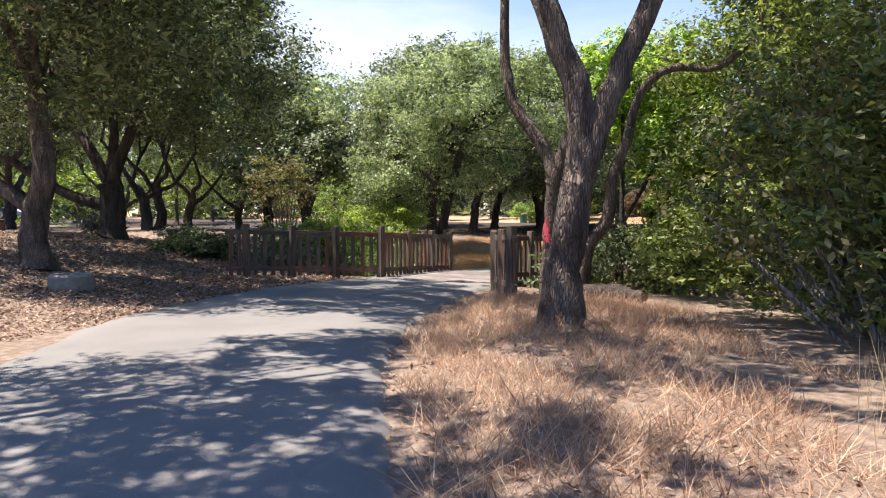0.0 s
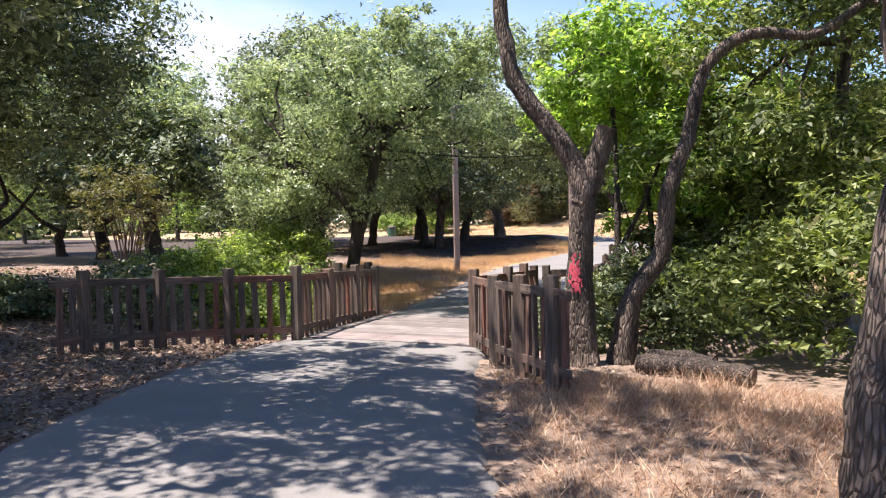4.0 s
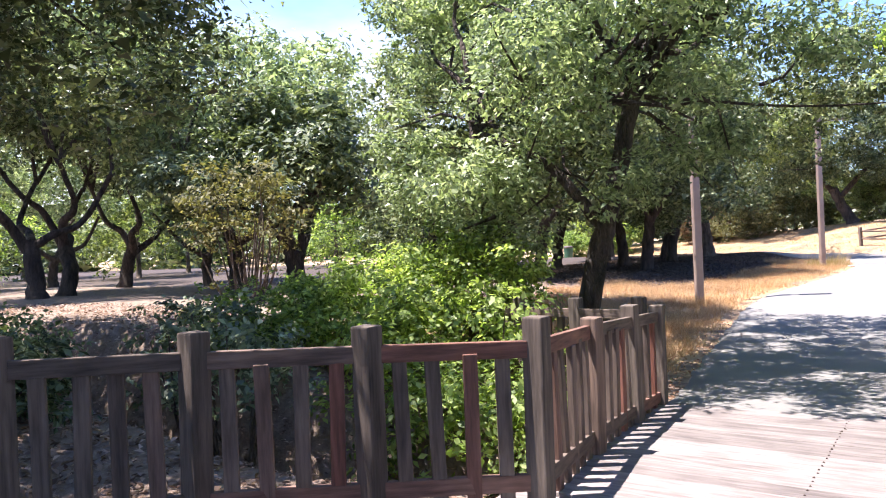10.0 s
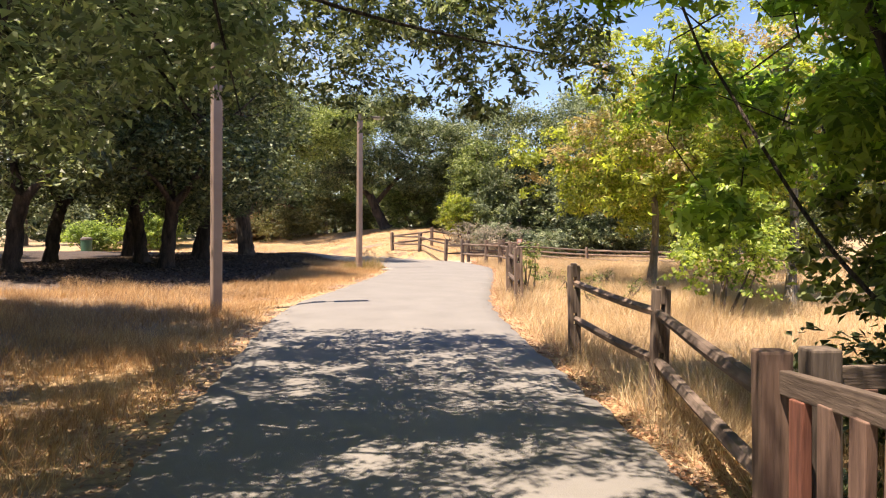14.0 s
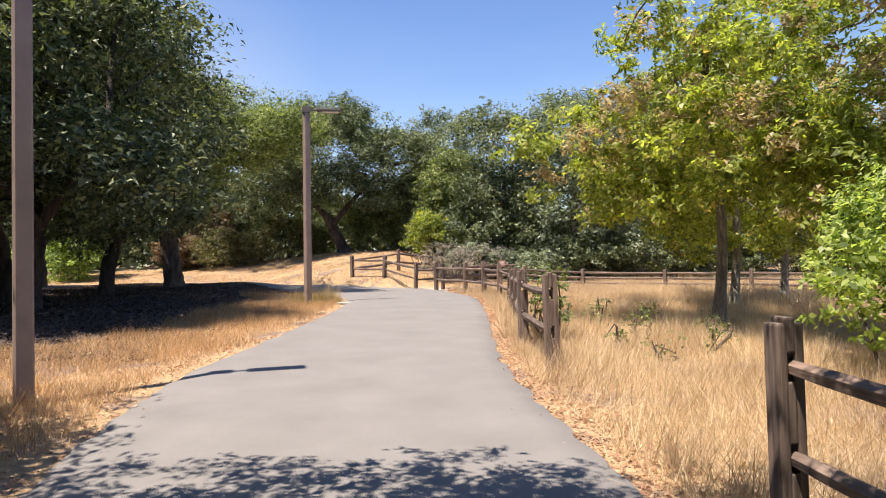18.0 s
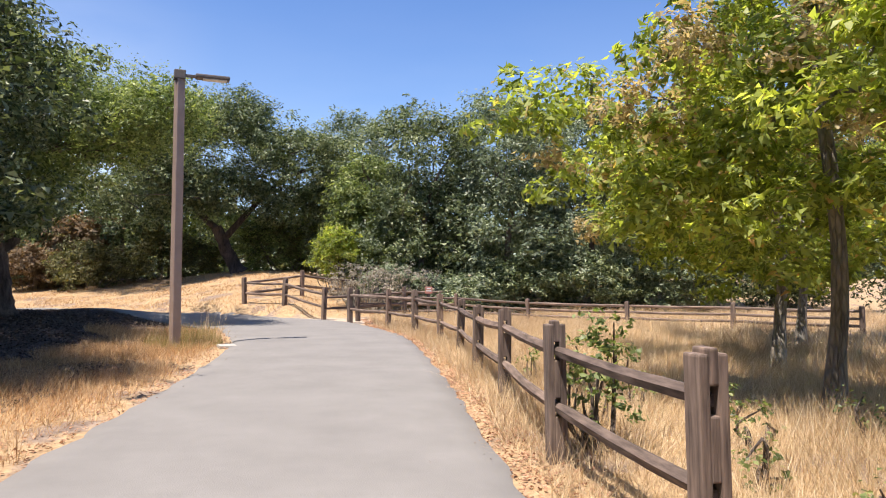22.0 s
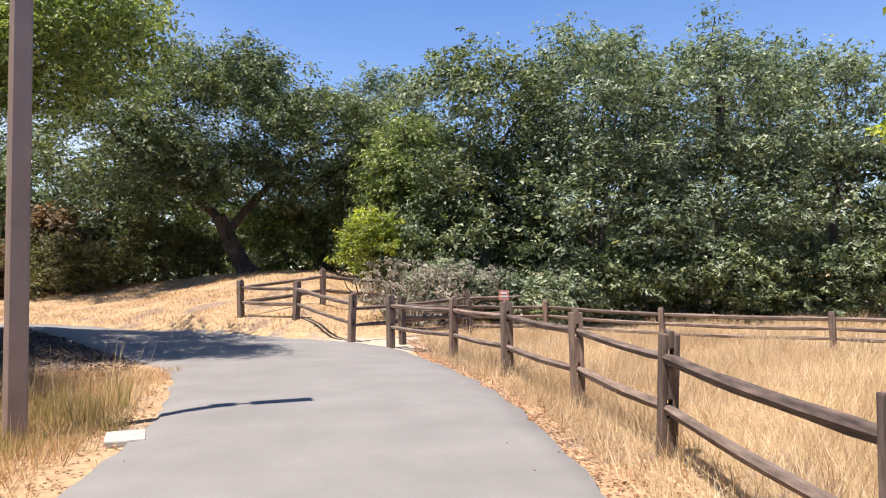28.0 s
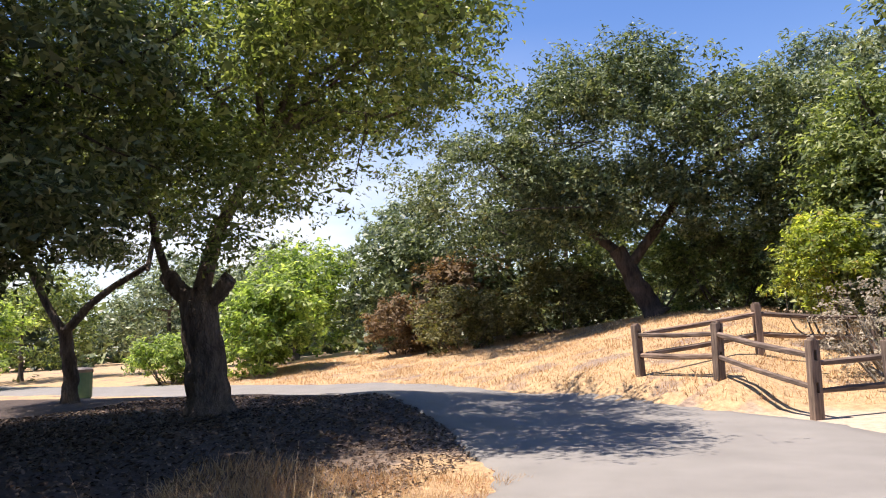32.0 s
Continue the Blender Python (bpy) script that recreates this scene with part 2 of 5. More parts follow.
MAT_EDGELITTER = grass_material("rusty_fallen_leaves", (0.27, 0.14, 0.085), (0.48, 0.275, 0.17), (0.68, 0.46, 0.31))
MAT_LITTER = grass_material("leaf_litter", (0.1, 0.06, 0.044), (0.29, 0.19, 0.135), (0.6, 0.47, 0.38))


def ground_material():
    m, n, l, p = material("earth")
    ge = n.new("ShaderNodeNewGeometry")
    sep = n.new("ShaderNodeSeparateXYZ")
    l.new(ge.outputs["Position"], sep.inputs["Vector"])
    fine = noise_of(n, l, 9.0, 8.0, 0.7, space="World")
    mid = noise_of(n, l, 0.9, 5.0, 0.6, space="World")
    straw = ramp(n, l, fine, [(0.3, (0.24, 0.15, 0.08)), (0.55, (0.43, 0.295, 0.16)), (0.8, (0.57, 0.42, 0.255))])
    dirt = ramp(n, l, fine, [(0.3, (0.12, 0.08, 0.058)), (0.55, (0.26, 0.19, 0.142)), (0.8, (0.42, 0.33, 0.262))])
    # the grove west of the creek and round the first bend is leaf litter and bare earth
    grove = n.new("ShaderNodeMapRange")
    grove.inputs["From Min"].default_value, grove.inputs["From Max"].default_value = 19.0, 15.0
    l.new(sep.outputs["Y"], grove.inputs["Value"])
    add = n.new("ShaderNodeMath")
    add.operation = "MULTIPLY_ADD"
    l.new(mid, add.inputs[0])
    add.inputs[1].default_value = 1.6
    l.new(grove.outputs["Result"], add.inputs[2])
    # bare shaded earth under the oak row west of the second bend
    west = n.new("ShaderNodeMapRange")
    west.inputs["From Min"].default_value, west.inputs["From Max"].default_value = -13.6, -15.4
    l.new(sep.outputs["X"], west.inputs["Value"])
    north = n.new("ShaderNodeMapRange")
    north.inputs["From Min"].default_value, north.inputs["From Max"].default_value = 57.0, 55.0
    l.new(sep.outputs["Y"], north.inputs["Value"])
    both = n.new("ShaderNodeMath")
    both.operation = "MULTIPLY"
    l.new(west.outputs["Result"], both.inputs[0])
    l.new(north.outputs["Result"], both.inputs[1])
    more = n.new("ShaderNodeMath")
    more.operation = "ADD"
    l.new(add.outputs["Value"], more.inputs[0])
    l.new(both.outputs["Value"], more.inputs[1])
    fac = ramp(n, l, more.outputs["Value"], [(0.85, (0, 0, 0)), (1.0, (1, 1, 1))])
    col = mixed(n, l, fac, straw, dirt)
    # dark leaf layer under the oak row, its colour lowered further to carry the shade
    shaded_mulch = ramp(n, l, fine, [(0.3, (0.028, 0.02, 0.017)), (0.6, (0.085, 0.06, 0.048)), (0.85, (0.19, 0.145, 0.115))])
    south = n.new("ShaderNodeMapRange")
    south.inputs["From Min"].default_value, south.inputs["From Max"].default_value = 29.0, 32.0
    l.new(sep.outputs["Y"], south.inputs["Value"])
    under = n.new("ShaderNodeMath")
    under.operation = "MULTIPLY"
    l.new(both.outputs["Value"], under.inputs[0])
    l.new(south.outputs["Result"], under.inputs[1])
    col = mixed(n, l, under.outputs["Value"], col, shaded_mulch)
    # trodden sand where the side path leaves
    near = n.new("ShaderNodeVectorMath")
    near.operation = "DISTANCE"
    l.new(ge.outputs["Position"], near.inputs[0])
    near.inputs[1].default_value = (-8.7, 52.0, 0.1)
    worn = n.new("ShaderNodeMath")
    worn.operation = "MULTIPLY_ADD"
    l.new(mid, worn.inputs[0])
    worn.inputs[1].default_value = -2.4
    l.new(near.outputs["Value"], worn.inputs[2])
    sand = ramp(n, l, fine, [(0.3, (0.34, 0.26, 0.19)), (0.7, (0.52, 0.43, 0.33))])
    col = mixed(n, l, ramp(n, l, worn.outputs["Value"], [(0.25, (1, 1, 1)), (1.0, (0, 0, 0))]), col, sand)
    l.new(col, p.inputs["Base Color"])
    p.inputs["Roughness"].default_value = 0.95
    bump(n, l, p, fine, 0.7, 0.05)
    return m


MAT_GROUND = ground_material()


def asphalt_material():
    m, n, l, p = material("worn_asphalt")
    fine = noise_of(n, l, 160.0, 3.0, 0.6, space="World")
    mid = noise_of(n, l, 1.1, 5.0, 0.6, space="World")
    vo = n.new("ShaderNodeTexVoronoi")
    ge = n.new("ShaderNodeNewGeometry")
    l.new(ge.outputs["Position"], vo.inputs["Vector"])
    vo.inputs["Scale"].default_value = 90.0
    col = ramp(n, l, mid, [(0.3, (0.178, 0.168, 0.158)), (0.7, (0.222, 0.21, 0.198))])
    col = mixed(n, l, 0.5, col, ramp(n, l, fine, [(0.25, (0.6, 0.6, 0.6)), (0.75, (1.35, 1.33, 1.3))]), "MULTIPLY")
    l.new(col, p.inputs["Base Color"])
    p.inputs["Roughness"].default_value = 0.9
    bump(n, l, p, vo.outputs["Distance"], 0.35, 0.006)
    return m


MAT_ASPHALT = asphalt_material()


def plain_material(name, a, b, scale=6.0, rough=0.6, metal=0.0, relief=0.1):
    m, n, l, p = material(name)
    f = noise_of(n, l, scale, 5.0, 0.6)
    l.new(ramp(n, l, f, [(0.3, a), (0.7, b)]), p.inputs["Base Color"])
    p.inputs["Roughness"].default_value, p.inputs["Metallic"].default_value = rough, metal
    bump(n, l, p, f, relief, 0.01)
    return m


MAT_POLE = plain_material("brown_painted_steel", (0.25, 0.18, 0.152), (0.32, 0.238, 0.2), 3.0, 0.55)
MAT_LAMPHEAD = plain_material("bronze_lamp_housing", (0.1, 0.08, 0.065), (0.15, 0.12, 0.1), 8.0, 0.45)
MAT_GLASS = plain_material("lamp_lens", (0.5, 0.5, 0.48), (0.6, 0.6, 0.58), 8.0, 0.2)
MAT_CONCRETE = plain_material("concrete", (0.2, 0.185, 0.165), (0.36, 0.33, 0.29), 12.0, 0.9, 0, 0.3)
MAT_PALECONCRETE = plain_material("pale_concrete", (0.3, 0.275, 0.24), (0.46, 0.43, 0.385), 12.0, 0.9, 0, 0.3)
MAT_STUMP = plain_material("stump_wood", (0.05, 0.035, 0.025), (0.12, 0.085, 0.06), 12.0, 0.9, 0, 0.6)
MAT_WHITE = plain_material("white_lettering", (0.62, 0.6, 0.57), (0.75, 0.73, 0.7), 30.0, 0.6)
MAT_SPRAY = plain_material("red_spray_paint", (0.55, 0.05, 0.09), (0.75, 0.12, 0.16), 14.0, 0.6)


MAT_NAIL = plain_material("rusty_nail_heads", (0.05, 0.035, 0.03), (0.1, 0.07, 0.06), 20.0, 0.7, 0.4)
MAT_SIGNRED = plain_material("faded_red_sign", (0.5, 0.2, 0.15), (0.6, 0.28, 0.22), 9.0, 0.5)


# ---- builders ----
def np_mesh(name, verts, k, mat, smooth=False):
    """A mesh of separate k-cornered faces whose corners follow one another."""
    verts = np.asarray(verts, dtype=np.float32).reshape(-1, 3)
    nv = len(verts)
    nf = nv // k
    me = bpy.data.meshes.new(name)
    me.vertices.add(nv)
    me.vertices.foreach_set("co", verts.ravel())
    me.loops.add(nv)
    me.loops.foreach_set("vertex_index", np.arange(nv, dtype=np.int32))
    me.polygons.add(nf)
    me.polygons.foreach_set("loop_start", np.arange(0, nv, k, dtype=np.int32))
    me.polygons.foreach_set("loop_total", np.full(nf, k, dtype=np.int32))
    me.update(calc_edges=True)
    me.materials.append(mat)
    return me


def grid_mesh(name, verts, faces, mat, smooth=True):
    me = bpy.data.meshes.new(name)
    me.from_pydata([tuple(v) for v in verts], [], faces)
    if smooth:
        me.polygons.foreach_set("use_smooth", np.ones(len(me.polygons), dtype=bool))
    me.update()
    me.materials.append(mat)
    return me


def part(name, data, parent=None, label=""):
    """Links a mesh or a bmesh (with its material) as one object under a thing or a part."""
    if isinstance(data, tuple):
        bm, mat = data
        me = bpy.data.meshes.new(name)
        bm.to_mesh(me)
        bm.free()
        me.materials.append(mat)
    else:
        me = data
    ob = new(name, me)
    if parent is not None:
        ob.parent = parent
    return tagged(ob, label)


def empty(name, m, label, category, group="", kind=""):
    ob = new(name)
    ob.matrix_world = m
    return tagged(ob, label, category, group, kind)


def box(bm, sx, sy, sz, m=Matrix(), bevel=0.0):
    """Adds a bevelled box centred on x and y with its foot at z = 0."""
    r = bmesh.ops.create_cube(bm, size=1.0, matrix=m @ Matrix.Translation((0, 0, sz / 2)) @ Matrix.Diagonal((sx, sy, sz, 1)))
    if bevel:
        es = {e for v in r["verts"] for e in v.link_edges}
        bmesh.ops.bevel(bm, geom=list(es), offset=bevel, segments=2, affect="EDGES", profile=0.6)
    return r


def tube(pts, radii, sides=8, wobble=0.0, seed=0):
    """Vertices and faces of a tapered tube along points."""
    rng = np.random.default_rng(seed)
    pts = [Vector(p) for p in pts]
    verts, faces = [], []
    up = Vector((0.3, 0.9, 0.1)).normalized()
    for i, p in enumerate(pts):
        d = (pts[min(i + 1, len(pts) - 1)] - pts[max(i - 1, 0)]).normalized()
        a = d.cross(up)
        a = a.normalized() if a.length > 1e-3 else Vector((1, 0, 0))
        b = d.cross(a)
        for j in range(sides):
            t = 2 * math.pi * j / sides
            r = radii[i] * (1 + wobble * (rng.random() - 0.5))
            verts.append(p + (a * math.cos(t) + b * math.sin(t)) * r)
    for i in range(len(pts) - 1):
        for j in range(sides):
            k = (j + 1) % sides
            faces.append((i * sides + j, i * sides + k, (i + 1) * sides + k, (i + 1) * sides + j))
    faces.append(tuple(range(sides)))
    faces.append(tuple(range((len(pts) - 1) * sides, len(pts) * sides))[::-1])
    return verts, faces


def spline(pts, n):
    """n points along a smooth curve through pts."""
    P = np.array(pts, dtype=float)
    Q = np.vstack([2 * P[0] - P[1], P, 2 * P[-1] - P[-2]])
    out = []
    for u in np.linspace(0, len(P) - 1, n):
        i = min(int(u), len(P) - 2)
        t = u - i
        a, b, c, d = Q[i], Q[i + 1], Q[i + 2], Q[i + 3]
        out.append(0.5 * (2 * b + (c - a) * t + (2 * a - 5 * b + 4 * c - d) * t * t + (3 * b - a - 3 * c + d) * t ** 3))
    return np.array(out)


def leaves(C, N, S, rng, slim=0.55, fold=0.2):
    """Corners of one folded four-cornered leaf for each centre, facing roughly N."""
    n = len(C)
    N = N + rng.normal(0, 0.55, (n, 3))
    N /= np.linalg.norm(N, axis=1)[:, None] + 1e-9
    R = rng.normal(0, 1, (n, 3))
    U = np.cross(N, R)
    U /= np.linalg.norm(U, axis=1)[:, None] + 1e-9
    V = np.cross(N, U)
    S = S[:, None]
    return np.stack([C - U * S, C + V * S * slim + N * S * fold, C + U * S, C - V * S * slim + N * S * fold], axis=1)


def blobs_of(crowns, rng, spacing):
    """Centres and sizes of the leaf clumps that fill the outer parts of ellipsoids."""
    out = []
    for cx, cy, cz, rx, ry, rz in crowns:
        area = 4 * math.pi * ((rx * ry + rx * rz + ry * rz) / 3)
        n = max(4, int(area / spacing ** 2 * 1.15))
        for _ in range(n):
            v = rng.normal(0, 1, 3)
            v /= np.linalg.norm(v)
            if v[2] < -0.45 and rng.random() < 0.6:
                v[2] = -v[2]
            k = rng.uniform(0.55, 1.0) ** 0.7
            # the outline swells and draws in unevenly
            k *= 1 + 0.34 * noise.noise(Vector(v * 1.9 + (cx, cy, cz))) + 0.16 * noise.noise(Vector(v * 4.7 + (cy, cz, cx)))
            c = np.array((cx, cy, cz)) + v * k * np.array((rx, ry, rz))
            out.append((c, spacing * rng.uniform(0.4, 0.9)))
    return out


def spray_blobs(crowns, rng, r=0.26, cover=1.5):
    """Small separate sprays of leaves, with gaps of light between them."""
    out = []
    for cx, cy, cz, rx, ry, rz in crowns:
        for _ in range(int(cover * rx * ry / r ** 2)):
            v = rng.normal(0, 1, 3)
            v *= rng.random() ** 0.4 / np.linalg.norm(v)
            out.append((np.array((cx, cy, cz)) + v * np.array((rx, ry, rz)), r * rng.uniform(0.6, 1.3)))
    return out


def ball(level):
    """Corners of the triangles of a round lump."""
    bm = bmesh.new()
    bmesh.ops.create_icosphere(bm, subdivisions=level, radius=1.0)
    t = np.array([[v.co[:] for v in f.verts] for f in bm.faces])
    bm.free()
    return t


BALLS = {1: ball(2), 2: ball(3)}


def crown_mesh(name, blobs, count, size, mat, rng, flat=0.75, tri=True, core=1, fill=0.72, dense=0.1, spray=13):
    """Leaves round each clump, over a ragged mass of inner leaves."""
    w = np.array([b[1] ** 2 for b in blobs])
    per = np.maximum(3, (count * w / w.sum()).astype(int))
    C, N, S, inner = [], [], [], []
    for (c, r), k in zip(blobs, per):
        # leaves sit in sprays on the clump, with gaps between the sprays
        m = max(2, k // spray)
        v = rng.normal(0, 1, (m, 3))
        v /= np.linalg.norm(v, axis=1)[:, None]
        lump = 1 + 0.3 * np.sin(v[:, 0] * 5 + c[0]) * np.cos(v[:, 1] * 4 + c[1])
        rad = r * rng.uniform(0.5, 1.15, m) * lump
        at = rng.integers(0, m, k)
        v = v[at]
        p = c + v * rad[at][:, None] * np.array((1.15, 1.15, flat)) + rng.normal(0, 1, (k, 3)) * np.array((0.21, 0.21, 0.13)) * min(r, 0.75)
        C.append(p)
        N.append(v * 0.8 + np.array((0, 0, 0.85)))
        S.append(size * 1.2 * rng.uniform(0.6, 1.3, k))
        if core:
            B = BALLS[core]
            B = B[rng.random(len(B)) < dense]
            lump = 1 + 0.3 * np.sin(B[:, :, 0] * 5 + c[0]) * np.cos(B[:, :, 1] * 4 + c[1])
            T = B * lump[:, :, None] * r * fill
            T = T * rng.uniform(0.55, 1.12, (len(T), 1, 1)) + rng.normal(0, 0.07 * r, T.shape)
            T = T * 0.85 + T.mean(1, keepdims=True) * 0.15
            inner.append(c + T * np.array((1.15, 1.15, flat)))
    C, N, S = np.vstack(C), np.vstack(N), np.concatenate(S)
    L = leaves(C, N, S, rng)
    if tri:
        L = np.stack([L[:, 0], L[:, 1], L[:, 2] * 0.65 + L[:, 3] * 0.35], 1)
    else:
        L = np.concatenate([L[:, (0, 1, 2)], L[:, (0, 2, 3)]]) if core else L
    if core:
        L = np.vstack([L.reshape(-1, 3), np.vstack(inner).reshape(-1, 3)])
    return np_mesh(name, L, 3 if tri or core else 4, mat)


def tree(label, trunks, crowns, count, size, mat, bark=None, spacing=0.9, limbs=7, limb_r=0.09, seed=1, group="", name="tree", twigs=40, category="tree", sprays=(), tri=True, core=2, fill=0.72, dense=0.1, airy=None, twig_r=0.03):
    """A tree: bent tapered trunks, limbs that reach into the crown, and a crown of many leaves in clumps."""
    rng = np.random.default_rng(seed)
    bark = bark or MAT_BARK
    base = trunks[0][0][0]
    root = empty(name, pose(*base), label, category, group)
    o = np.array(base)
    fit_in = lambda q: [np.array(v) - o for v in q]
    for i, (pts, r0, r1) in enumerate(trunks):
        n = max(8, 4 * len(pts))
        c = spline(fit_in(pts), n)
        rr = [r0 + (r1 - r0) * (k / (n - 1)) ** 0.8 + (r0 * 0.35 * max(0, 1 - k / (n * 0.13)) if i == 0 or pts[0][2] < base[2] + 0.3 else 0) for k in range(n)]
        c[1:, :2] += rng.normal(0, r0 * 0.07, (n - 1, 2))
        part("trunk" if i == 0 else "limb", grid_mesh("trunk", *tube(c, rr, 12, 0.1, seed + i), bark), root)
    blobs = spray_blobs(crowns, rng, *airy) if airy else blobs_of(crowns, rng, spacing)
    ends = [np.array(t[0][-1]) for t in trunks]
    radii = [t[2] for t in trunks]
    pick = rng.permutation(len(blobs))[:limbs]
    for k in pick:
        c = blobs[k][0]
        j = int(np.argmin([np.linalg.norm(c - e) for e in ends]))
        a = ends[j]
        d = c - a
        mid1 = a + d * 0.35 + np.array((0, 0, 0.12 * np.linalg.norm(d))) + rng.normal(0, 0.12, 3)
        mid2 = a + d * 0.7 + rng.normal(0, 0.18, 3)
        q = spline(fit_in([a - (0, 0, 0.1), mid1, mid2, c]), 10)
        r = min(limb_r * rng.uniform(0.7, 1.2), radii[j])
        part("limb", grid_mesh("limb", *tube(q, np.linspace(r, 0.018, 10), 7, 0.1, seed + int(k)), bark), root)
    tv, tf = [], []
    for k in rng.permutation(len(blobs))[:twigs]:
        c, r = blobs[k]
        ce = np.array(crowns[int(rng.integers(len(crowns)))][:3])
        a = c + (ce - c) * rng.uniform(0.25, 0.5)
        v, f = tube(fit_in([a, (a + c) / 2 + rng.normal(0, 0.15, 3), c + rng.normal(0, 0.2, 3)]), [twig_r, twig_r * 0.65, 0.005], 4)
        tf += [tuple(i + len(tv) for i in q) for q in f]
        tv += v
    if tv:
        tagged(part("twiggage", grid_mesh("twiggage", tv, tf, bark), root), kind="stuff")
    sh = [(c - o, r) for c, r in blobs] + [(np.array(p) - o, r) for p, r in sprays]
    part("crown", crown_mesh("crown", sh, count, size, mat, rng, tri=tri, core=core, fill=fill, dense=dense), root)
    return root


def bush(label, crowns, count, size, mat, spacing=0.45, seed=1, stems=8, name="bush", bark=None, group="", category="bush", tri=False, core=0):
    """A shrub: thin stems from the ground and leaves in clumps."""
    rng = np.random.default_rng(seed)
    x, y = crowns[0][0], crowns[0][1]
    o = np.array((x, y, ground_z(x, y)))
    root = empty(name, pose(*o), label, category, group)
    blobs = blobs_of(crowns, rng, spacing)
    blobs = [(c, r) for c, r in blobs if c[2] > ground_z(c[0], c[1]) - 0.05]
    tv, tf = [], []
    for k in rng.permutation(len(blobs))[:stems]:
        c = blobs[k][0]
        s = o + (c - o) * np.array((0.35, 0.35, 0)) + rng.normal(0, 0.08, 3) * (1, 1, 0)
        s[2] = ground_z(s[0], s[1]) - 0.05
        v, f = tube(spline([s - o, (s * 0.5 + c * 0.5) - o + rng.normal(0, 0.1, 3), c - o], 6), np.linspace(0.03, 0.006, 6), 5)
        tf += [tuple(i + len(tv) for i in q) for q in f]
        tv += v
    if tv:
        tagged(part("woody_base", grid_mesh("woody_base", tv, tf, bark or MAT_BARK), root), kind="stuff")
    part("foliage", crown_mesh("foliage", [(c - o, r) for c, r in blobs], count, size, mat, rng, tri=tri, core=core), root)
    return root


# ---- ground and trail ----
TRAIL_L = [(6, -16), (0.5, -7), (-3, -2), (-4.6, 1), (-6.68, 4.27), (-7.98, 5.94), (-9.45, 9.06), (-10.3, 12.0), (-10.45, 14.2), (-10.6, 17.3), (-11.2, 20.9), (-11.9, 26.0), (-12.1, 29.4), (-11.75, 32.6), (-11.4, 37), (-11.3, 42.3), (-11.75, 45.6), (-12.4, 48.0), (-13.7, 50.0), (-15.4, 52.4), (-20, 55.6), (-28, 58.5), (-50, 62)]
TRAIL_R = [(10, -14), (4.4, -5.5), (0.7, 0), (-0.8, 2.2), (-2.33, 4.31), (-3.83, 6.07), (-5.2, 8.3), (-6.5, 11.4), (-7.3, 14.2), (-7.4, 17.3), (-7.5, 21.4), (-7.85, 25.6), (-8.1, 29.5), (-7.95, 33.0), (-7.65, 37), (-7.4, 42.3), (-7.45, 45.2), (-7.9, 48.6), (-8.6, 51.3), (-10.5, 53.4), (-15.5, 57.2), (-24, 61.5), (-50, 66.5)]
GROUND_Y = [-60, 0, 6, 10, 13.8, 17.3, 22, 26, 30, 35, 43, 50, 55, 62, 80]
GROUND_Z = [0.0, 0.0, 0.08, 0.02, -0.1, -0.2, -0.3, -0.22, -0.1, 0.0, 0.05, 0.03, 0.1, 0.12, 0.12]


def smooth_step(a, b, v):
    t = min(1.0, max(0.0, (v - a) / (b - a)))
    return t * t * (3 - 2 * t)


def trail_x(y):
    return float(np.interp(y, [p[1] for p in TRAIL_L[:17]], [p[0] for p in TRAIL_L[:17]])), float(np.interp(y, [p[1] for p in TRAIL_R[:18]], [p[0] for p in TRAIL_R[:18]]))


def ground_z(x, y):
    """Height of the ground: a gentle trail, the grove's bank, the creek and the hill at the end."""
    z = float(np.interp(y, GROUND_Y, GROUND_Z))
    l, r = trail_x(y)
    out = max(l - x, x - r, 0.0)
    # grove bank to the west
    z += 0.85 * smooth_step(1.2, 9.0, l - x) * smooth_step(36, 22, y)
    # verge by the first bend
    z += 0.16 * smooth_step(0.2, 1.6, x - r) * smooth_step(12, 9, y)
    # creek under the bridge
    d = abs(y - (15.3 + 0.12 * (x + 9)))
    z -= 1.3 * smooth_step(1.3, 0.5, d) * (smooth_step(-24, -16, x))
    # low mound under the oak row
    z += 0.33 * smooth_step(-14.2, -17.5, x) * smooth_step(29, 35, y) * smooth_step(58, 54, y)
    # hill at the end
    edge = np.interp(x, [-50, -24, -15.5, -10.5, -6, 20], [66.5, 61.5, 57.2, 53.4, 55, 60])
    h = max(0.0, y - edge)
    k = smooth_step(-48, -15, x) * 0.8 + 0.2
    z += k * (0.135 * min(h, 11) + 0.015 * max(0, min(h - 11, 40)))
    z += 0.3 * smooth_step(0, 0.7, h) * smooth_step(-9.3, -10.5, x) * smooth_step(-18, -13.5, x)
    n = noise.noise(Vector((x * 0.35, y * 0.35, 0))) * 0.06 + noise.noise(Vector((x * 1.3, y * 1.3, 5))) * 0.025
    return z + n * min(1.0, out / 0.8)


def axis(lo, hi, fine, far):
    a = list(np.arange(lo, hi + 1e-6, fine))
    s, v = fine, hi
    while v < far:
        s *= 1.5
        v += s
        a.append(v)
    s, v = fine, lo
    while v > -far:
        s *= 1.5
        v -= s
        a.insert(0, v)
    return a


gx, gy = axis(-34, 12, 0.45, 900), axis(-6, 72, 0.45, 900)
gv = [(x, y, ground_z(x, y) - 0.02) for y in gy for x in gx]
GX, GY = np.array(gx), np.array(gy)
GZ = np.array([v[2] for v in gv]).reshape(len(gy), len(gx))


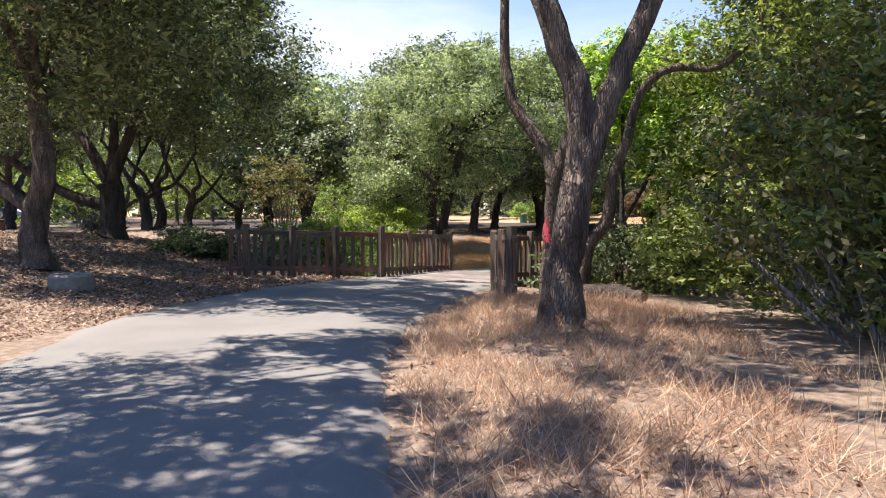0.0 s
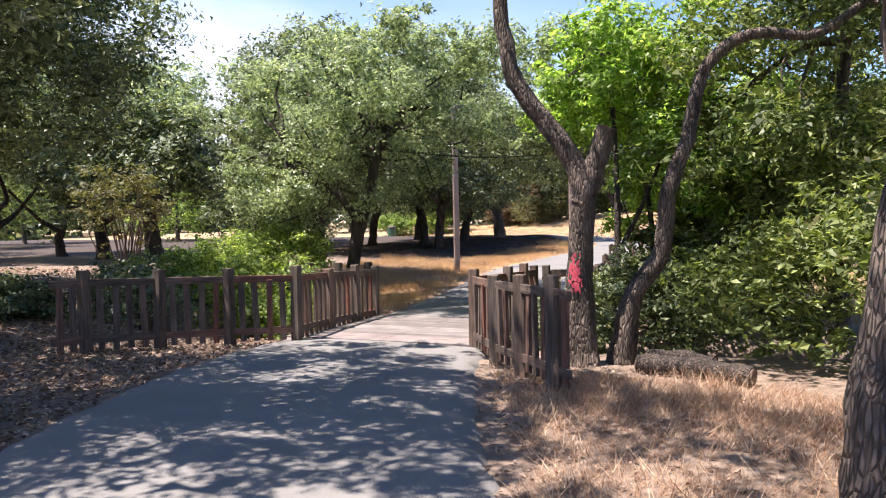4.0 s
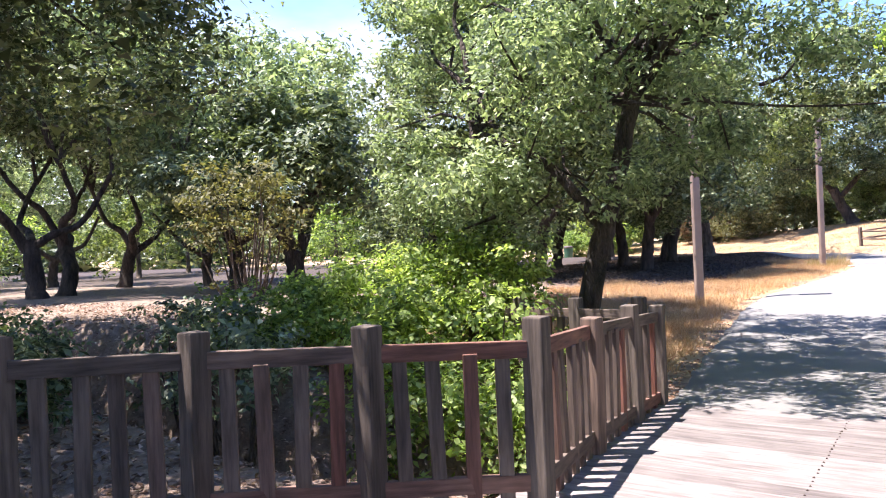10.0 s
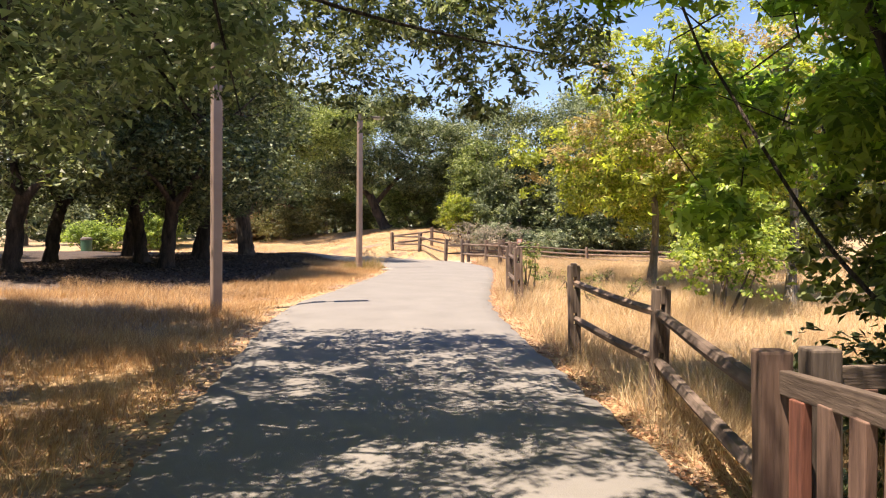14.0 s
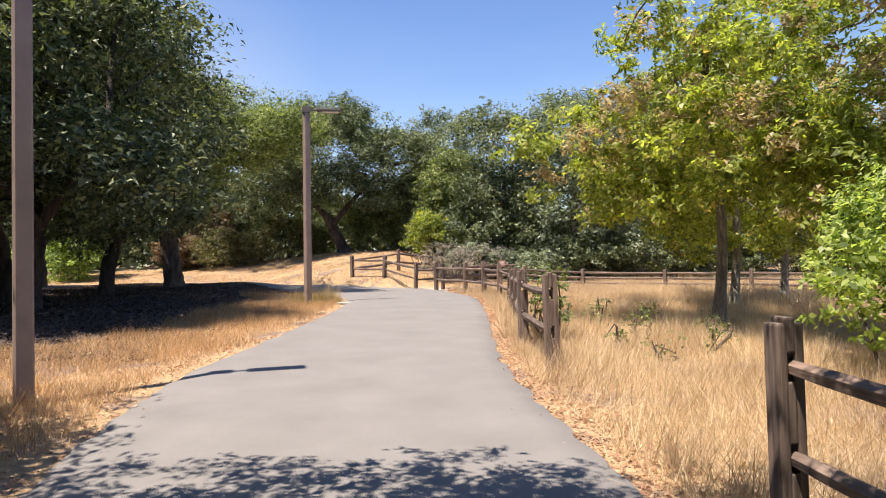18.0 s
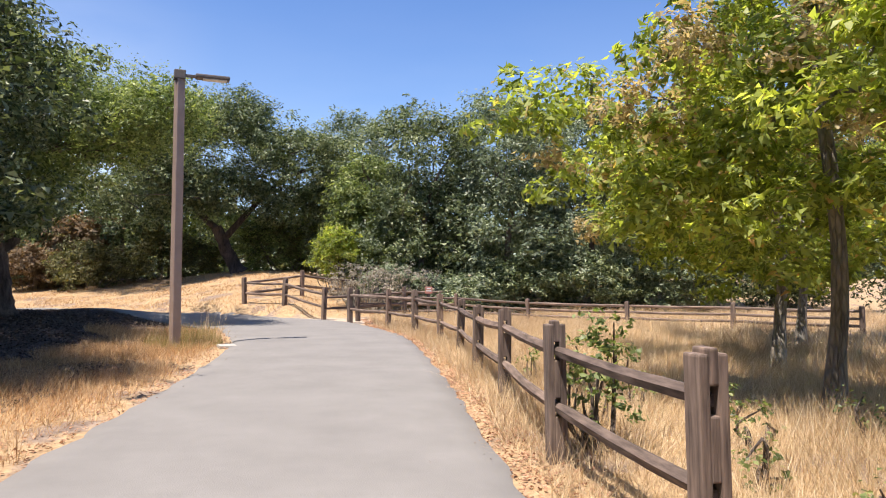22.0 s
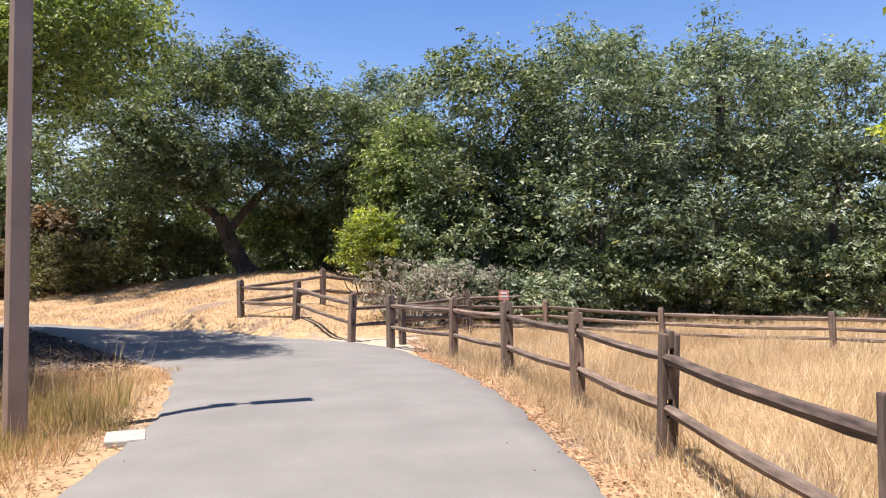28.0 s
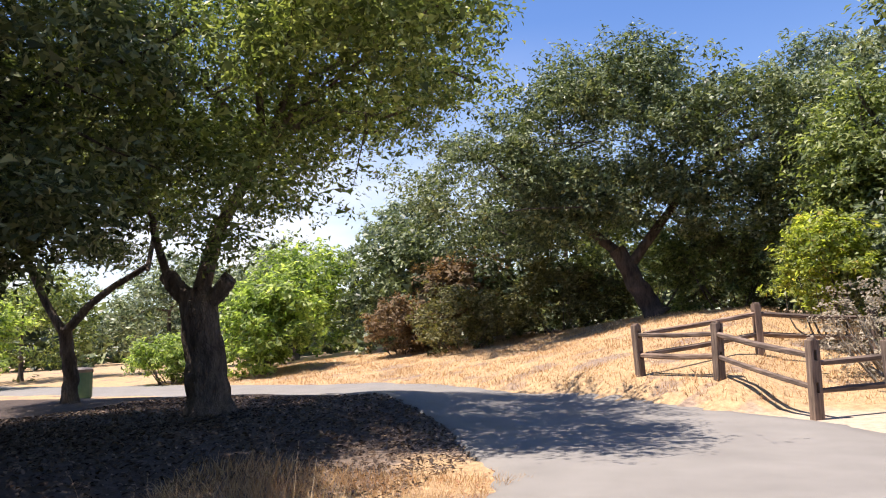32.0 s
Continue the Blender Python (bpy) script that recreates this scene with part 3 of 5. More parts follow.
def heights(X, Y):
    """Heights of the ground's sheet at arrays of places."""
    i = np.clip(np.searchsorted(GX, X) - 1, 0, len(GX) - 2)
    j = np.clip(np.searchsorted(GY, Y) - 1, 0, len(GY) - 2)
    u, v = (X - GX[i]) / (GX[i + 1] - GX[i]), (Y - GY[j]) / (GY[j + 1] - GY[j])
    return GZ[j, i] * (1 - u) * (1 - v) + GZ[j, i + 1] * u * (1 - v) + GZ[j + 1, i] * (1 - u) * v + GZ[j + 1, i + 1] * u * v


def patchy(X, Y, s, k=0.0):
    """A smooth uneven field between about -1 and 1."""
    return (np.sin(X * s + k) * np.cos(Y * s * 1.13 + k * 2) + np.sin(X * s * 2.3 - Y * s * 1.7 + k * 3) * 0.6 + np.cos(X * s * 3.1 + Y * s * 3.7 + k) * 0.45) / 1.6


gf = [(j * len(gx) + i, j * len(gx) + i + 1, (j + 1) * len(gx) + i + 1, (j + 1) * len(gx) + i) for j in range(len(gy) - 1) for i in range(len(gx) - 1)]
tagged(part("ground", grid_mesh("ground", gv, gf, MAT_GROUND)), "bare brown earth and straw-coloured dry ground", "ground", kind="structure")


def ribbon(name, left, right, mat, lift, across=16):
    n = len(left)
    v, f = [], []
    for a, b in zip(left, right):
        jl, jr = [0.012 * float(patchy(q[0] * 1.0, q[1] * 1.0, 4.3, 2.0)) + random.uniform(-0.005, 0.005) for q in (a, b)]
        for k in range(across + 1):
            # the outermost rows turn down into the verge
            t = (k - 1) / (across - 2) if 0 < k < across else (-0.018 if k == 0 else 1.018)
            t += -jl if k < 2 else jr if k > across - 2 else 0.0
            x, y = a[0] + (b[0] - a[0]) * t, a[1] + (b[1] - a[1]) * t
            edge = 0.09 if k in (0, across) else 0.012 if k in (1, across - 1) else 0.0
            v.append((x, y, ground_z(x, y) + lift + 0.02 * (1 - (2 * t - 1) ** 2) - edge))
    w = across + 1
    for i in range(n - 1):
        for k in range(across):
            f.append((i * w + k, i * w + k + 1, (i + 1) * w + k + 1, (i + 1) * w + k))
    return grid_mesh(name, v, f, mat)


tl3, tr3 = spline([(*p, 0) for p in TRAIL_L], 420), spline([(*p, 0) for p in TRAIL_R], 420)
near_side = [(a, b) for a, b in zip(tl3, tr3) if (a[1] + b[1]) / 2 < 13.96]
far_side = [(a, b) for a, b in zip(tl3, tr3) if (a[1] + b[1]) / 2 > 16.98]
trail = tagged(part("trail", ribbon("trail", *zip(*near_side), MAT_ASPHALT, 0.03)), "grey worn asphalt footpath leading to a wooden bridge", "path", kind="structure")
trail2 = tagged(part("trail", ribbon("trail", *zip(*far_side), MAT_ASPHALT, 0.03)), "grey worn asphalt footpath bending through dry grass", "path", kind="structure")

# ---- bridge deck ----
DECK_Z = -0.06
deck = empty("bridge", pose(-8.95, 15.28, DECK_Z), "weathered grey-brown plank footbridge over the creek", "bridge")
for i in range(-1, 15):
    bm = bmesh.new()
    box(bm, 3.3 + random.uniform(-0.05, 0.05), 0.198, 0.05, pose(0, -1.22 + i * 0.204, -0.05 - 0.03 * i / 6 - (0.03 if i == -1 else 0) + random.uniform(-0.004, 0.004), random.uniform(-0.4, 0.4), 0, random.uniform(-0.25, 0.25)), 0.008)
    part("plank", (bm, MAT_DECK), deck)
    for dx in (0.0,):
        for dy in (-0.05, 0.05):
            v, f = tube([(dx + random.uniform(-0.03, 0.03), -1.22 + i * 0.204 + dy, -0.012 - 0.03 * i / 6 - (0.03 if i == -1 else 0)), (dx, -1.22 + i * 0.204 + dy, 0.0065 - 0.03 * i / 6 - (0.03 if i == -1 else 0))], [0.0065, 0.0065], 6)
            part("nail", grid_mesh("nail", v, f, MAT_NAIL, False), deck)
for x in (-1.45, 0, 1.45):
    bm = bmesh.new()
    box(bm, 0.15, 2.9, 0.3, Matrix.Translation((x, 0, -0.45)), 0.01)
    part("beam", (bm, MAT_RAILWOOD), deck)


# ---- picket railing of the bridge ----
def picket_fence(label, pts, stub=None, post_h=1.08):
    """Square posts with top and bottom rails and upright pickets between them."""
    o = pts[0]
    z0 = ground_z(*o)
    root = empty("picket_fence", pose(o[0], o[1], 0), label, "fence")
    zs = [fence_z(p) for p in pts]
    rng = np.random.default_rng(int(abs(o[0] * 100)))
    for (x, y), z in zip(pts, zs):
        bm = bmesh.new()
        h = post_h + rng.uniform(-0.04, 0.05)
        box(bm, 0.13, 0.13, h + 0.25, pose(x - o[0], y - o[1], z - 0.25, rng.uniform(-1.5, 1.5), rng.uniform(-1.5, 1.5), rng.uniform(-6, 6)), 0.012)
        part("post", (bm, MAT_POSTWOOD), root)
    segs = list(zip(pts[:-1], pts[1:], zs[:-1], zs[1:]))
    if stub:
        segs.append((pts[-1], stub, zs[-1], zs[-1]))
    for a, b, za, zb in segs:
        dx, dy = b[0] - a[0], b[1] - a[1]
        L = math.hypot(dx, dy)
        ang = math.degrees(math.atan2(dy, dx))
        pitch = -math.degrees(math.atan2(zb - za, L))
        for h, hh in ((0.88, 0.1), (0.1, 0.1)):
            bm = bmesh.new()
            box(bm, L - 0.1, 0.05, hh, pose((a[0] + b[0]) / 2 - o[0], (a[1] + b[1]) / 2 - o[1], (za + zb) / 2 + h, 0, pitch, ang), 0.006)
            part("rail", (bm, MAT_RAILBOARD), root)
        n = max(2, int(round(L / 0.19)) - 1)
        for k in range(n):
            t = (k + 1) / (n + 1)
            bm = bmesh.new()
            box(bm, 0.085, 0.045, 0.9 + rng.uniform(-0.02, 0.02), pose(a[0] + dx * t - o[0], a[1] + dy * t - o[1], za + (zb - za) * t + 0.0, rng.uniform(-1.5, 1.5), rng.uniform(-2, 2), ang + rng.uniform(-4, 4)), 0.005)
            part("picket", (bm, MAT_RAILWOOD), root)
    return root


def fence_z(p):
    return float(np.interp(p[1], [11, 13.8, 17.3, 19], [0.06, -0.05, -0.22, -0.28]))


LEFT_POSTS = [(-10.58, 16.9), (-10.52, 16.08), (-10.42, 14.94), (-10.2, 13.65), (-10.93, 13.0), (-11.63, 12.33), (-12.23, 11.6)]
RIGHT_POSTS = [(-7.53, 17.54), (-7.47, 16.61), (-7.4, 15.38), (-7.41, 13.92), (-6.74, 12.84), (-6.21, 12.2), (-5.7, 11.62)]
picket_fence("dark weathered picket fence flaring off the footbridge", LEFT_POSTS, (-12.5, 11.2))
picket_fence("reddish-brown weathered picket fence beside the footbridge", RIGHT_POSTS, (-5.42, 11.3))
picket_fence("dark shaded picket fence flaring west beyond the footbridge", [(-10.85, 17.12), (-11.6, 17.25), (-12.4, 17.42), (-13.2, 17.65)])
picket_fence("dark shaded picket fence among shrubs east of the footbridge", [(-7.3, 17.62), (-6.45, 17.8), (-5.6, 17.98), (-4.8, 18.15)])


# ---- split-rail fences ----
def split_fence(label, pts, heights, rails=(0.78, 0.38), thick=0.1, missing=(), bare=()):
    o = pts[0]
    root = empty("split_rail_fence", pose(o[0], o[1], 0), label, "fence")
    rng = np.random.default_rng(int(abs(o[0] * 77 + o[1] * 13)))
    zs = [ground_z(*p) for p in pts]
    for i, (p, z, h) in enumerate(zip(pts, zs, heights)):
        if i in bare:
            continue
        bm = bmesh.new()
        w = thick * rng.uniform(1.45, 1.7)
        q = pts[min(i + 1, len(pts) - 1)]
        q0 = pts[max(i - 1, 0)]
        ang = math.degrees(math.atan2(q[1] - q0[1], q[0] - q0[0])) + rng.uniform(-5, 5)
        m = pose(p[0] - o[0], p[1] - o[1], z - 0.3, rng.uniform(-2, 2), rng.uniform(-2, 2), ang)
        # two cheeks with blocks between them leave open slots for the rails
        for s in (-1, 1):
            box(bm, w * 0.9, w * 0.36, h + 0.27, m @ Matrix.Translation((0, s * w * 0.32, 0)), 0.014)
        cuts = sorted(0.3 + h * k for k in rails)
        ends = [0.0] + [e for c in cuts for e in (c - 0.075, c + 0.075)] + [h + 0.3]
        for lo, hi in zip(ends[0::2], ends[1::2]):
            box(bm, w * 0.88, w * 0.36, hi - lo, m @ Matrix.Translation((0, 0, lo)), 0.012)
        part("post", (bm, MAT_SPLITWOOD), root)
    for i in range(len(pts) - 1):
        if i in missing:
            continue
        a, b = pts[i], pts[i + 1]
        for k in rails:
            p = Vector((a[0] - o[0], a[1] - o[1], zs[i] + heights[i] * k))
            q = Vector((b[0] - o[0], b[1] - o[1], zs[i + 1] + heights[i + 1] * k))
            d = (q - p).normalized() * 0.04
            m = (p + q) / 2 + Vector((rng.normal(0, 0.015), rng.normal(0, 0.015), -0.02))
            r = thick * 0.5 * rng.uniform(0.9, 1.1)
            part("rail", grid_mesh("rail", *tube(spline([p - d, m, q + d], 9), [r * (0.75 if j in (0, 8) else 1) for j in range(9)], 6, 0.16, i * 7 + int(k * 10)), MAT_SPLITRAIL, False), root)
    return root


split_fence("dark weathered split-rail fence in dry grass by the bridge", [(-7.42, 17.8), (-6.95, 21.4), (-7.24, 24.3)], [1.0, 1.14, 1.2], bare=(0,))
split_fence("long weathered split-rail fence along the asphalt path", [(-7.5, 29.7), (-7.52, 32.1), (-7.25, 34.9), (-6.95, 37.8), (-6.64, 40.9), (-6.63, 43.3), (-6.86, 46.2), (-7.34, 48.95), (-8.42, 51.2)], [1.22, 1.16, 1.1, 1.06, 1.05, 1.12, 1.18, 1.18, 1.18])
split_fence("weathered split-rail fence at the foot of the hill", [(-12.33, 55.8), (-10.76, 54.7), (-9.3, 52.75)], [1.03, 1.0, 1.16])
split_fence("weathered split-rail fence climbing the dry slope", [(-12.18, 55.88), (-10.15, 57.2), (-8.0, 58.4)], [1.03, 1.05, 1.0], bare=(0,))
split_fence("grey split-rail fence bordering the side path", [(-9.22, 52.85), (-6.1, 55.3), (-3.4, 56.2)], [1.0, 1.12, 1.1], bare=(0,))
split_fence("far grey split-rail fence curving round the dry field", [(-8.1, 52.0), (-6.3, 53.3), (-4.4, 53.1), (-2.2, 51.0), (0.6, 49.0), (2.9, 46.6), (5.2, 44.0)], [1.1, 0.95, 0.88, 0.82, 0.78, 0.78, 0.78], rails=(0.8, 0.54, 0.28), thick=0.09)


# ---- lamp posts ----
POLE_TURN = 19.7


def lamp_post(label, x, y, h=5.85, text=True):
    z = ground_z(x, y)
    root = empty("lamp_post", pose(x, y, z - 0.1), label, "street lamp", "lamp posts along the path")
    ring = [(sx * (0.098 - q * 0.022), sy * (0.098 - (1 - q) * 0.022)) for sx, sy, qs in ((1, 1, (0, 0.3, 0.7, 1)), (-1, 1, (1, 0.7, 0.3, 0)), (-1, -1, (0, 0.3, 0.7, 1)), (1, -1, (1, 0.7, 0.3, 0))) for q in qs]
    v = [tuple(pose(0, 0, 0, 0, 0, POLE_TURN) @ Vector((a * k, b * k, z1))) for z1, k in ((0, 1.0), (h * 0.5, 0.97), (h, 0.93)) for a, b in ring]
    f = [(16 * i + j, 16 * i + (j + 1) % 16, 16 * i + 16 + (j + 1) % 16, 16 * i + 16 + j) for i in range(2) for j in range(16)]
    part("pole", grid_mesh("pole", v, f, MAT_POLE, False), root)
    bm = bmesh.new()
    box(bm, 0.24, 0.24, 0.2, Matrix.Translation((0, 0, h)), 0.02)
    cap = part("cap", (bm, MAT_LAMPHEAD), root)
    bm = bmesh.new()
    box(bm, 0.3, 0.07, 0.06, pose(0.22, 0, h + 0.07), 0.01)
    part("arm", (bm, MAT_LAMPHEAD), root)
    bm = bmesh.new()
    box(bm, 0.72, 0.26, 0.09, pose(0.68, 0, h + 0.06, 0, 0, 0), 0.03)
    head = part("lamp_head", (bm, MAT_LAMPHEAD), root)
    bm = bmesh.new()
    box(bm, 0.5, 0.2, 0.02, pose(0.72, 0, h + 0.045), 0.005)
    part("lens", (bm, MAT_GLASS), head, "pale lamp lens")
    root.matrix_world = pose(x, y, z - 0.1, 0, 0, 12)
    return root


lamp_post("brown steel lamp post with a flat arm lamp in dry grass", -13.4, 28.38)
lamp_post("brown steel lamp post with white stencilled number by the path bend", -12.5, 42.55)

# ---- trees ----
def G(x, y, dz=0.0):
    return (x, y, ground_z(x, y) + dz)


# two-stemmed oak by the first bend
tree("tall rough-barked oak forking above dry grass", [
    ([G(-3.2, 8.3, -0.1), (-3.17, 8.35, 0.9), (-3.05, 8.45, 1.9), (-3.1, 8.42, 2.7), (-3.4, 8.3, 3.6), (-3.7, 8.2, 5.0), (-3.9, 8.2, 6.5)], 0.225, 0.1),
    ([(-3.08, 8.42, 1.7), (-2.85, 8.55, 2.4), (-2.55, 8.75, 3.3), (-2.1, 9.1, 4.6), (-1.6, 9.4, 6.0)], 0.17, 0.08)],
    [(-3.6, 7.6, 7.2, 3.2, 3.0, 1.7), (-1.5, 9.0, 6.6, 2.4, 2.4, 1.6)], 30000, 0.05, MAT_OAK, seed=3)
# oak with a sprayed mark behind the railing
tree("leaning bare-limbed oak with red spray paint on its trunk", [
    ([G(-5.72, 13.15, -0.1), (-5.74, 13.15, 1.1), (-5.68, 13.1, 2.1), (-6.0, 13.05, 2.75), (-6.45, 13.0, 3.4), (-6.62, 13.0, 4.2), (-6.65, 13.0, 5.6)], 0.18, 0.08),
    ([(-5.7, 13.1, 1.9), (-5.52, 13.15, 2.4), (-5.4, 13.15, 2.8)], 0.15, 0.11),
    ([G(-5.3, 13.4, -0.1), (-5.15, 13.4, 0.7), (-4.8, 13.5, 1.3), (-4.72, 13.5, 2.0), (-4.5, 13.6, 2.7), (-4.3, 13.7, 3.5), (-3.8, 13.8, 3.85), (-3.1, 13.9, 3.8), (-2.5, 14.0, 4.2)], 0.14, 0.05)],
    [(-6.6, 13.4, 7.0, 1.6, 1.6, 1.2), (-2.0, 14.4, 6.4, 2.4, 2.2, 1.6)], 16000, 0.05, MAT_OAKLIGHT, seed=5)
# oak leaning over the far end of the bridge
bridge_oak = tree("leaning oak spreading over the far end of the footbridge", [
    ([G(-12.15, 18.7, -0.2), (-12.0, 18.6, 0.9), (-11.72, 18.5, 1.7), (-11.5, 18.6, 2.6), (-11.4, 18.8, 3.4)], 0.17, 0.1),
    ([(-11.75, 18.5, 1.65), (-12.4, 18.3, 2.5), (-13.3, 18.0, 3.0)], 0.08, 0.05)],
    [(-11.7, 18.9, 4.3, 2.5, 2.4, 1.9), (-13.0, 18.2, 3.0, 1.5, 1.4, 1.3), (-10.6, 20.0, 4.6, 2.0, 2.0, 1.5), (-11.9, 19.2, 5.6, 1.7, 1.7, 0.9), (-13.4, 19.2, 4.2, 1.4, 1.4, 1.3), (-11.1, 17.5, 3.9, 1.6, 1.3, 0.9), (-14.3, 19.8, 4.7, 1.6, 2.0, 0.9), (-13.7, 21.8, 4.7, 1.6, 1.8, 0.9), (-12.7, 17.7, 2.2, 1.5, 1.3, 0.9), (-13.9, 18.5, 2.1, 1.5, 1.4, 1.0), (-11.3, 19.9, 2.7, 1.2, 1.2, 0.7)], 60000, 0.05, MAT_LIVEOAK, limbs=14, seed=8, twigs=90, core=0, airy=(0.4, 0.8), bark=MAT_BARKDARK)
r8 = np.random.default_rng(88)
o8 = np.array(bridge_oak.matrix_world.translation)
# overhanging sprays; several are out of view, added to shade path and verge
over = spray_blobs([(-11.0, 16.5, 4.7, 1.5, 1.2, 0.6), (-10.6, 22.6, 4.6, 2.2, 2.4, 1.3), (-12.4, 22.4, 4.2, 1.5, 1.8, 1.1), (-10.2, 23.6, 3.35, 2.0, 1.2, 0.65), (-8.7, 22.2, 4.0, 1.6, 1.5, 0.9), (-8.3, 23.2, 3.25, 1.3, 1.0, 0.65), (-14.6, 18.4, 4.3, 1.6, 1.5, 0.7), (-13.2, 20.4, 4.6, 1.4, 1.4, 0.6), (-15.2, 20.6, 4.6, 1.3, 1.3, 0.7), (-10.4, 24.0, 4.3, 2.2, 1.0, 0.6), (-8.6, 24.0, 4.2, 1.3, 0.8, 0.5), (-12.3, 23.9, 4.3, 1.4, 1.1, 0.6), (-7.6, 18.9, 5.0, 1.4, 1.4, 0.6), (-7.3, 20.6, 5.0, 1.4, 1.3, 0.6), (-9.2, 19.6, 5.1, 1.3, 1.4, 0.6), (-8.9, 17.5, 5.2, 1.3, 1.2, 0.6), (-9.6, 16.2, 5.2, 1.2, 1.1, 0.5)], r8, 0.27, 0.72)
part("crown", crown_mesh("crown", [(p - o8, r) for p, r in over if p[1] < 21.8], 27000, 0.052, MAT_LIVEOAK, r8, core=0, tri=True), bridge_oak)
# from y 21.8 on, darker leaves stand in for the overhang's backlit shade
part("crown", crown_mesh("crown", [(p - o8, r) for p, r in over if p[1] >= 21.8], 23000, 0.052, MAT_OAK, r8, core=0, tri=True), bridge_oak)
for k in range(5):
    p, r = over[int(r8.integers(len(over)))]
    q = spline([np.array((-11.4, 18.8, 3.3)) - o8, (np.array((-11.4, 18.8, 3.6)) + p) / 2 - o8 + r8.normal(0, 0.2, 3), p - o8], 10)
    part("limb", grid_mesh("limb", *tube(q, np.linspace(0.026, 0.008, 10), 7, 0.1, k), MAT_BARKDARK), bridge_oak)
# grove to the west
tree("large many-stemmed oak in the leaf-strewn grove", [
    ([G(-17.9, 11.9, -0.1), (-17.9, 11.95, 1.3), (-17.9, 11.9, 2.2)], 0.34, 0.3),
    ([(-17.9, 11.9, 2.1), (-18.9, 11.7, 3.4), (-20.2, 11.4, 4.4)], 0.18, 0.09),
    ([(-17.9, 11.9, 2.1), (-17.5, 12.3, 3.6), (-17.1, 12.8, 5.0)], 0.18, 0.09),
    ([(-17.9, 11.9, 2.1), (-18.2, 12.2, 3.6), (-18.6, 12.4, 5.2)], 0.16, 0.08),
    ([(-17.9, 11.9, 1.5), (-18.9, 11.2, 1.9), (-20.3, 10.3, 2.9)], 0.17, 0.1)],
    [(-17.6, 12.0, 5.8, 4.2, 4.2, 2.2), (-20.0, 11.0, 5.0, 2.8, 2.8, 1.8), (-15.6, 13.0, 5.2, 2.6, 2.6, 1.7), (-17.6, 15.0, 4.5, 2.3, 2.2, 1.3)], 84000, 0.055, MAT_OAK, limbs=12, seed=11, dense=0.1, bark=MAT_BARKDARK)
tree("dark oak beside the path with a bent trunk", [
    ([G(-13.6, 7.9, -0.1), (-13.7, 7.9, 1.1), (-13.5, 8.0, 2.2), (-13.8, 8.1, 3.6)], 0.29, 0.17),
    ([(-13.65, 7.9, 1.4), (-14.6, 7.6, 2.0), (-15.6, 7.0, 3.0)], 0.14, 0.08)],
    # the high crowns nearest the path stay out of view, added for their shade
    [(-13.6, 8.2, 4.8, 3.2, 3.2, 1.9), (-12.0, 9.4, 5.2, 2.2, 2.2, 1.5), (-11.5, 6.8, 5.8, 2.2, 2.2, 1.3), (-10.2, 7.6, 6.6, 1.7, 1.7, 1.0), (-9.6, 8.6, 6.8, 1.5, 1.4, 0.7), (-15.6, 8.4, 4.6, 2.2, 2.4, 1.6)], 46000, 0.055, MAT_OAK, limbs=9, seed=12)
GROVE = [(-27.9, 19.4, 7.4, 3.6), (-29.3, 20.9, 7.0, 3.6), (-28.4, 14.0, 8.2, 3.8), (-25.5, 24.0, 6.2, 3.6), (-33.0, 25.0, 6.0, 3.6), (-22.5, 23.5, 4.0, 2.0), (-37.0, 15.0, 8.4, 4.2), (-40.0, 21.0, 6.0, 3.8), (-46.0, 17.0, 6.0, 4.0), (-36.0, 31.0, 6.4, 3.8), (-23.0, 4.0, 5.6, 3.6), (-30.0, 8.0, 5.8, 3.6), (-44.0, 28.0, 6.5, 4.2), (-30.0, 31.0, 6.5, 3.8), (-27.0, 36.0, 4.6, 2.6)]
rg = np.random.default_rng(4)
for i, (x, y, h, r) in enumerate(GROVE):
    b = G(x, y, -0.1)
    lx, ly = rg.normal(0, 0.35, 2)
    f = (x + lx, y + ly, b[2] + 1.6)
    tr = [([b, (x + lx * 0.1, y + ly * 0.5, b[2] + 0.8), f], 0.25, 0.2)]
    for k in range(3):
        a = k * 2.1 + rg.uniform(-0.8, 0.8)
        ca, sa, low, far = math.cos(a), math.sin(a), rg.uniform(-0.4, 0.5), rg.uniform(0.6, 1.25)
        tr.append(([(f[0], f[1], f[2] - 0.25), (f[0] + ca * 0.6 * far, f[1] + sa * 0.6 * far, f[2] + 0.45 + low), (f[0] + ca * 1.3 * far - sa * 0.35, f[1] + sa * 1.3 * far + ca * 0.35, f[2] + 0.9 + low * 1.2), (f[0] + ca * 2.2 * far, f[1] + sa * 2.2 * far, f[2] + 2.1 + low)], rg.uniform(0.11, 0.17), 0.06))
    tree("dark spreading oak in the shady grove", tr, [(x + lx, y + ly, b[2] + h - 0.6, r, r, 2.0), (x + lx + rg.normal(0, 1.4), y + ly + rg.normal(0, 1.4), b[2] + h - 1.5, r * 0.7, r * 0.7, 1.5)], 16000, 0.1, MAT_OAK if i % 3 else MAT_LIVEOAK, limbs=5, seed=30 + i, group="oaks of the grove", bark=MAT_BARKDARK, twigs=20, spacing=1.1)
